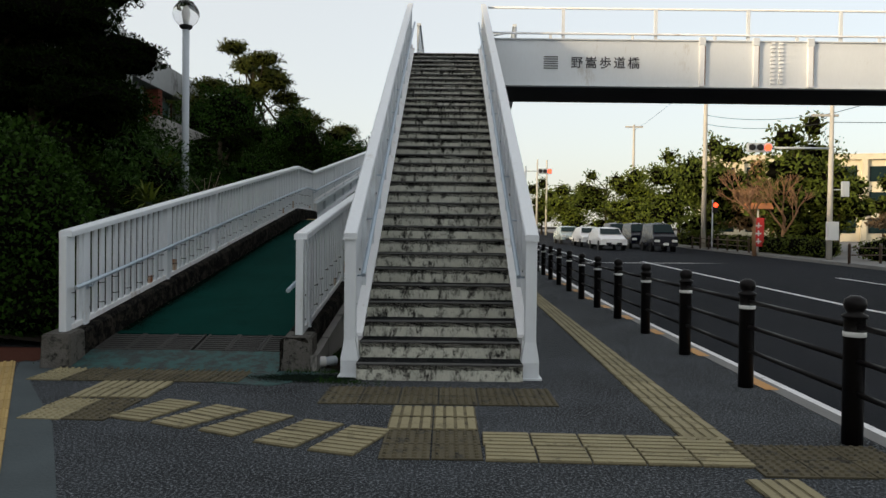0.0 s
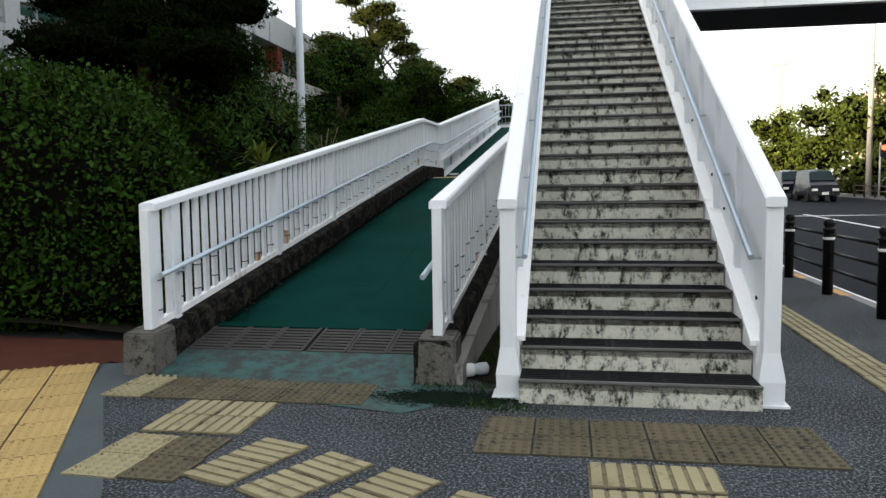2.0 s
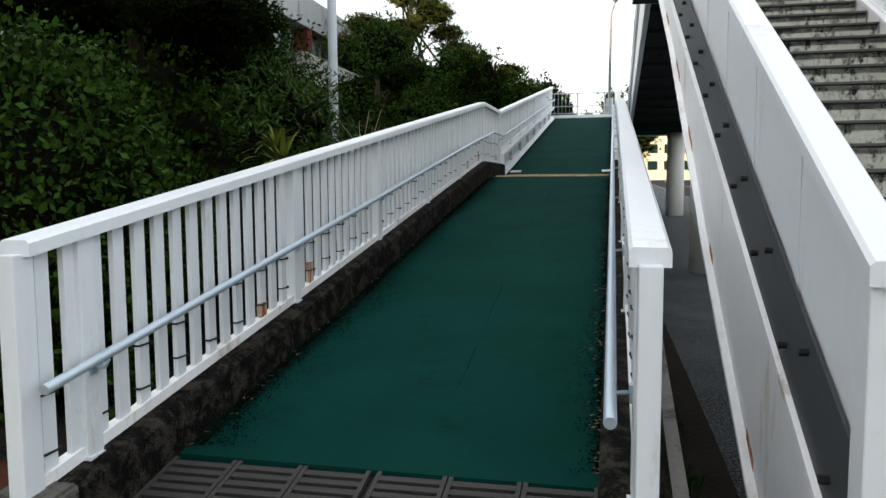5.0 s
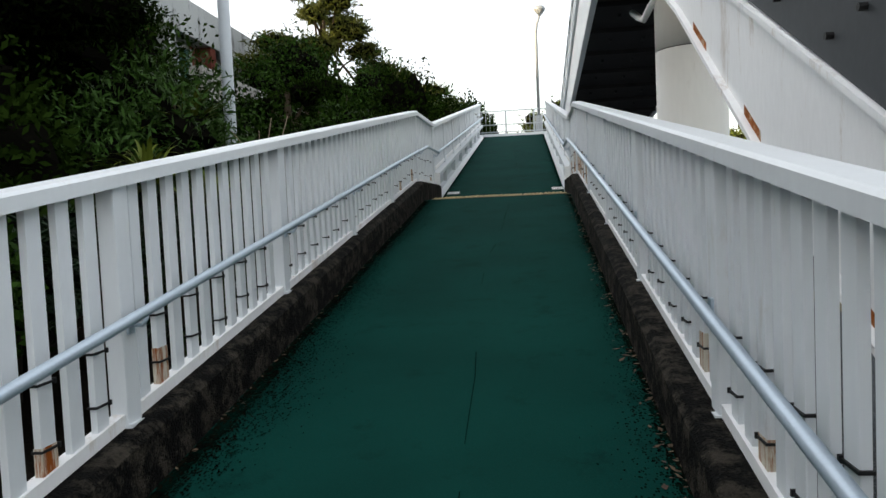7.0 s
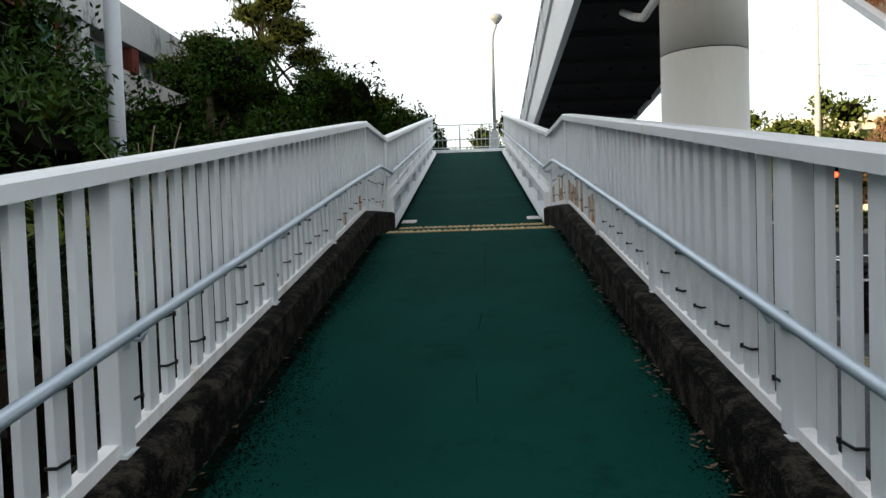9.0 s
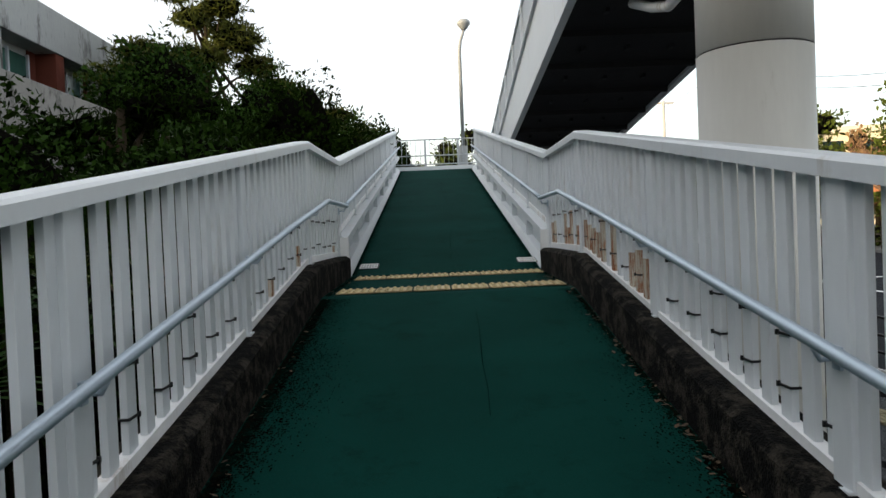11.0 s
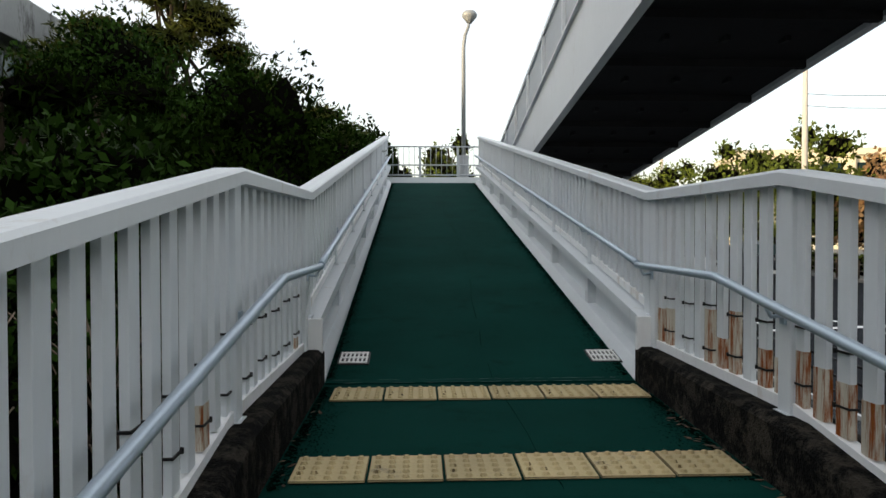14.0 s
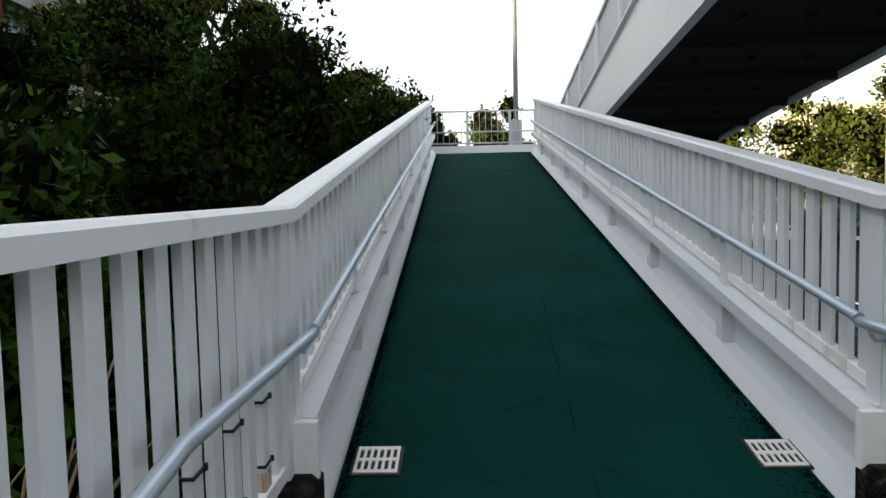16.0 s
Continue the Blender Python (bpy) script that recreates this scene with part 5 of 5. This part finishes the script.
car("white saloon car waiting at the stop line", 10.6, 46.5, CARW)
car("silver-green saloon car waiting in the queue", 10.2, 60.0, CARS)
car("white saloon car waiting in the queue", 10.6, 53.0, CARW)
car("black boxy van waiting at the stop line", 13.4, 45.0, CARB, 1)
car("dark blue boxy van waiting in the queue", 13.3, 50.0, CARB, 1)
car("dark blue van waiting in the queue", 13.2, 56.0, CARB, 1)

school = thing("school_building", "cream three-storey building with rows of windows", "building", x=42, y=78, z=1, rz=-14)
bm = B()
box(bm, -14, 40, 0, 12, -1, 8.6)
part("wall", bm, CREAM, school)
bm = B()
box(bm, -14.3, 40.3, -0.4, 12, 8.6, 9.2)
part("roof", bm, CREAM, school)
for k in range(18):
    bm = B()
    box(bm, -13.6 + k * 3, -13.1 + k * 3, -0.5, -0.004, -1, 8.6)
    part("pier", bm, CREAM, school)
    for j in range(3):
        bm = B()
        box(bm, -12.8 + k * 3, -11 + k * 3, -0.06, -0.004, 0.9 + j * 2.7, 2.5 + j * 2.7)
        part("window", bm, DARKGLASS, school)
far = thing("far_building", "pale low building at the end of the road", "building", x=12.0, y=135, z=2)
bm = B()
box(bm, -9, 3, 0, 10, -1, 7.5)
part("wall", bm, CREAM, far)
for k in range(4):
    for j in range(2):
        bm = B()
        box(bm, -8 + k * 2.7, -6.4 + k * 2.7, -0.06, -0.004, 1.5 + j * 2.8, 3 + j * 2.8)
        part("window", bm, DARKGLASS, far)


# ---- tactile paving ----
def dome_tile():
    bm = B()
    box(bm, -0.146, 0.146, -0.146, 0.146, 0, 0.010, 0.003)
    ground = len(bm.faces)
    for i in range(5):
        for j in range(5):
            bmesh.ops.create_cone(bm, cap_ends=True, segments=7, radius1=0.017, radius2=0.010, depth=0.012, matrix=pose((i - 2) * 0.057, (j - 2) * 0.057, 0.0155))
    for f in list(bm.faces)[:ground]:
        f.material_index = 1
    return bm


def bar_tile():
    bm = B()
    box(bm, -0.146, 0.146, -0.146, 0.146, 0, 0.010, 0.003)
    ground = len(bm.faces)
    for i in range(4):
        box(bm, -0.142, 0.142, (i - 1.5) * 0.072 - 0.025, (i - 1.5) * 0.072 + 0.025, 0.009, 0.016, 0.002)
    for f in list(bm.faces)[:ground]:
        f.material_index = 1
    return bm


tactile = thing("tactile_paving", "yellow tactile paving tiles, worn brown in places", "paving", kind="structure")
kinds = {}
# Slabs darker than their domes and bars: relief shade and dirt as colour.
DIRT_SHADE = {m: mat(m + "_ground", c, 0.85, 0.25, 60, 4, 0.4, stain=d, stain_amt=0.55, stain_scale=9, obj=0.12, spec=0.1) for m, c, d in (
    ("tactile_yellow", (0.15, 0.13, 0.08), (0.055, 0.05, 0.04)), ("tactile_worn", (0.055, 0.048, 0.031), (0.03, 0.028, 0.024)),
    ("tactile_bright", (0.27, 0.185, 0.075), (0.13, 0.09, 0.045)), ("cream_tactile", (0.20, 0.15, 0.08), (0.07, 0.06, 0.04)))}


def tile(kind, x, y, rz, material, z=0.0, rx=0.0, sy=1.0):
    key = (kind, material.name)
    if key not in kinds:
        kinds[key] = part("tactile_tile", dome_tile() if kind == "dome" else bar_tile(), material, tactile)
        o = kinds[key]
        o.data.materials.append(DIRT_SHADE[material.name])
    else:
        o = new("tactile_tile", kinds[key].data)
        o.parent = tactile
    o.matrix_basis = pose(x, y, z, rx, 0, rz) @ Matrix.Diagonal((1, sy, 1, 1))


for i in range(2):
    for j in range(2):
        tile("dome", -0.18 + 0.3 * i, 4.33 + 0.3 * j, 0, TACTD)
        tile("bar", -0.18 + 0.3 * i, 4.96 + 0.33 * j, 90, TACT)
        tile("dome", -2.66 + 0.3 * i, 5.10 + 0.3 * j, -3, TACT if i == 0 else TACTD)
        tile("bar", -2.65 + 0.3 * i, 5.75 + 0.3 * j, 92, TACT)
    for j in range(6):
        tile("dome", -0.75 + 0.3 * j, 5.66 + 0.3 * i, 0, TACTD)
    for j in range(5):
        tile("bar", 0.43 + 0.3 * j, 4.31 + 0.3 * i - 0.012 * j, -2, TACT)
    for j in range(6):
        tile("dome", -3.33 + 0.3 * j, 6.38 + 0.3 * i, -1, TACT if j == 0 else TACTD)
    for j in range(3):
        tile("dome", 1.90 + 0.3 * j, 4.10 + 0.3 * i, -2, TACTD)
    for x, y, a in ((-0.515, 4.56, -19), (-0.86, 4.70, -22), (-1.25, 4.92, -28), (-1.62, 5.09, -29), (-1.985, 5.25, -20)):
        d = 0.3 * (i - 0.5)
        tile("bar", x - d * math.sin(radians(a)), y + d * math.cos(radians(a)), a, TACT)
for j in range(80):
    y = 4.75 + 0.302 * j
    tile("bar", 1.69 + K * (y - 5), y, 91, TACT, rise(y))
for j in range(8):
    tile("bar", 1.76, 3.75 - 0.302 * j, 91, TACT)
for i in range(4):
    for j in range(22):
        f, w = 0.16 + 0.302 * j, 0.16 + 0.302 * i
        tile("dome" if i < 2 else "bar", -4.02 + 0.487 * f - 0.873 * w, 7.06 - 0.873 * f - 0.487 * w, -60.8, TACTB, 0.006)
strip_mat = mat("cream_tactile", (0.45, 0.36, 0.19), 0.75, 0.15, 70, 3, 0.25, stain=(0.2, 0.17, 0.11), stain_amt=0.2, stain_scale=6, obj=0.08)
for j in range(6):
    u = (j - 2.5) * 0.302 + 0.025
    for s in (9.80, 11.06):
        tile("dome", *P(u, s)[:2], -1, strip_mat, floor_z(s) + 0.003, 1.2)
bm = B()
sheet(bm, [(-4.0, 7.16), (-3.5, 6.9), (-3.42, 6.2), (-2.52, 4.87), (-1.6, 3.2), (-0.2, 0.5), (-0.7, 0.3), (-4.0, 7.06)], 0.004)
tagged(part("concrete_strip", bm, PAVE2), "smooth bluish concrete strip in the pavement", "pavement", kind="structure")
bm = B()
sheet(bm, [(-12, 8.3), (-3.75, 7.9), (-3.9, 7.1), (-4.02, 7.08), (-12, 2.6)], 0.004)
tagged(part("red_paving", bm, REDPAVE), "reddish paving under the bush", "pavement", kind="structure")
bm = B()
sheet(bm, [(-3.4, 6.95), (-1.3, 6.95), (-0.95, 6.55), (-1.4, 6.1), (-2.0, 6.25), (-2.6, 6.72), (-3.4, 6.72)], 0.005)
tagged(part("green_overspill", bm, GREENPALE), "worn green coating spilled onto the pavement", "pavement", kind="structure")

r5 = random.Random(12)
bm = B()
for k in range(5200):
    px, py = -1.15 + r5.gauss(0, 0.20), 6.46 + r5.gauss(0, 0.075)
    q = r5.uniform(0.005, 0.013)
    a = r5.uniform(0, 6.28)
    z = r5.uniform(0.007, 0.011)
    bm.faces.new([bm.verts.new((px + q * r5.uniform(0.6, 1.3) * math.cos(a + j * 1.257), py + q * r5.uniform(0.5, 1.0) * math.sin(a + j * 1.257), z)) for j in range(5)])
tagged(part("moss_stain", bm, mat("moss", (0.006, 0.012, 0.008), 0.95, 0.4, 40, 6, 0.4, spec=0.03)), "dark mossy stain on the pavement by the ramp", "stain", kind="stuff")
bm = B()
sheet(bm, [(-1.14, 6.98), (-0.84, 6.75), (-0.80, 9.0), (-0.78, 12.5), (-1.02, 12.5)], 0.012)
tagged(part("bare_earth", bm, SOIL), "dark bare earth between ramp wall and stairs", "ground", kind="structure")
# weeds along the foot of the ramp wall
for i, y in enumerate((7.5, 8.3, 9.2, 10.4)):
    t = tagged(new("grass_tuft"), "small green weeds at the foot of the ramp wall", "grass", kind="stuff")
    bm = B()
    r3 = random.Random(i + 50)
    for k in range(70):
        px, py = -1.02 + r3.gauss(0, 0.03), y + r3.gauss(0, 0.12)
        a, h = r3.uniform(0, 6.28), r3.uniform(0.03, 0.09)
        bm.faces.new([bm.verts.new(v) for v in ((px - 0.005, py, 0.012), (px + 0.005, py, 0.012), (px + math.cos(a) * h * 0.5, py + math.sin(a) * h * 0.5, h))])
    part("blades", bm, LEAF2, t)

# ---- drain covers ----
for u in (-0.815, 0.875):
    s = 11.82
    t = thing("drain_cover", "small rusty white drain grate set in the green floor", "drain", "drain covers")
    t.matrix_basis = pose(*P(u, s, floor_z(s) + 0.002), math.degrees(math.atan(2.095 / (TOP - KNEE2))), 0, -1)
    bm = B()
    box(bm, -0.105, 0.105, -0.122, 0.122, -0.004, 0.003)
    part("frame", bm, DARKMETAL, t)
    bm = B()
    for q in (-1, 0, 1):
        box(bm, -0.092, 0.092, q * 0.096 - 0.012, q * 0.096 + 0.012, 0.003, 0.009)
    for q in range(7):
        box(bm, -0.092 + q * 0.0287, -0.080 + q * 0.0287, -0.108, 0.108, 0.003, 0.010)
    part("grate", bm, PLASTW, t)

# ---- small things at the foot ----
t = thing("plastic_bottle", "crushed clear plastic bottle lying by the stairs", "bottle")
bm = B()
lathe(bm, [(0.03, 0), (0.045, 0.01), (0.045, 0.07), (0.038, 0.09), (0.046, 0.11), (0.045, 0.2), (0.018, 0.25), (0.016, 0.27)], 14)
o = part("body", bm, PANELG, t)
bm = B()
lathe(bm, [(0.0465, 0.115), (0.0475, 0.12), (0.0475, 0.17), (0.0465, 0.175)], 14)
part("bottle_label", bm, PLASTW, t)
bm = B()
lathe(bm, [(0.018, 0.271), (0.018, 0.29)], 12)
part("cap", bm, PLASTW, t)
t.matrix_basis = pose(-0.98, 7.05, 0.06, 90, 0, -62)
for i, (x, y, n) in enumerate(((-1.25, 6.72, 60), (-0.95, 6.32, 90), (-3.45, 6.98, 60), (-0.7, 6.28, 50), (-1.0, 6.75, 70))):
    t = tagged(new("grass_tuft"), "small green grass tuft at the foot of a post", "grass", kind="stuff")
    bm = B()
    r3 = random.Random(i)
    for k in range(n):
        px, py = x + r3.gauss(0, 0.10), y + r3.gauss(0, 0.04)
        a, h = r3.uniform(0, 6.28), r3.uniform(0.015, 0.05)
        bm.faces.new([bm.verts.new(v) for v in ((px - 0.004, py, 0), (px + 0.004, py, 0), (px + math.cos(a) * h * 0.6, py + math.sin(a) * h * 0.6, h))])
    part("blades", bm, LEAF2, t)
# leaf litter along the ramp's kerbs
litter = tagged(new("leaf_litter"), "dry brown leaves and grit along the ramp's kerb", "leaves", kind="stuff")
bm = B()
r3 = random.Random(9)
for k in range(450):
    sd3 = 1 if r3.random() < 0.75 else -1
    s = r3.uniform(0.8, 11)
    c = Vector(P(sd3 * (0.95 - abs(r3.gauss(0, 0.035))), s, floor_z(s) + 0.006))
    a, l3 = r3.uniform(0, 6.28), r3.uniform(0.008, 0.028)
    e, f = Vector((math.cos(a), math.sin(a), r3.uniform(-0.2, 0.5))) * l3, Vector((-math.sin(a), math.cos(a), 0.1)) * l3 * 0.5
    bm.faces.new([bm.verts.new(v) for v in (c - e, c + f, c + e, c - f)])
part("leaves", bm, mat("dry_litter", (0.07, 0.045, 0.025), 0.9, 0.3, 30, 3, 0, island=0.5), litter)
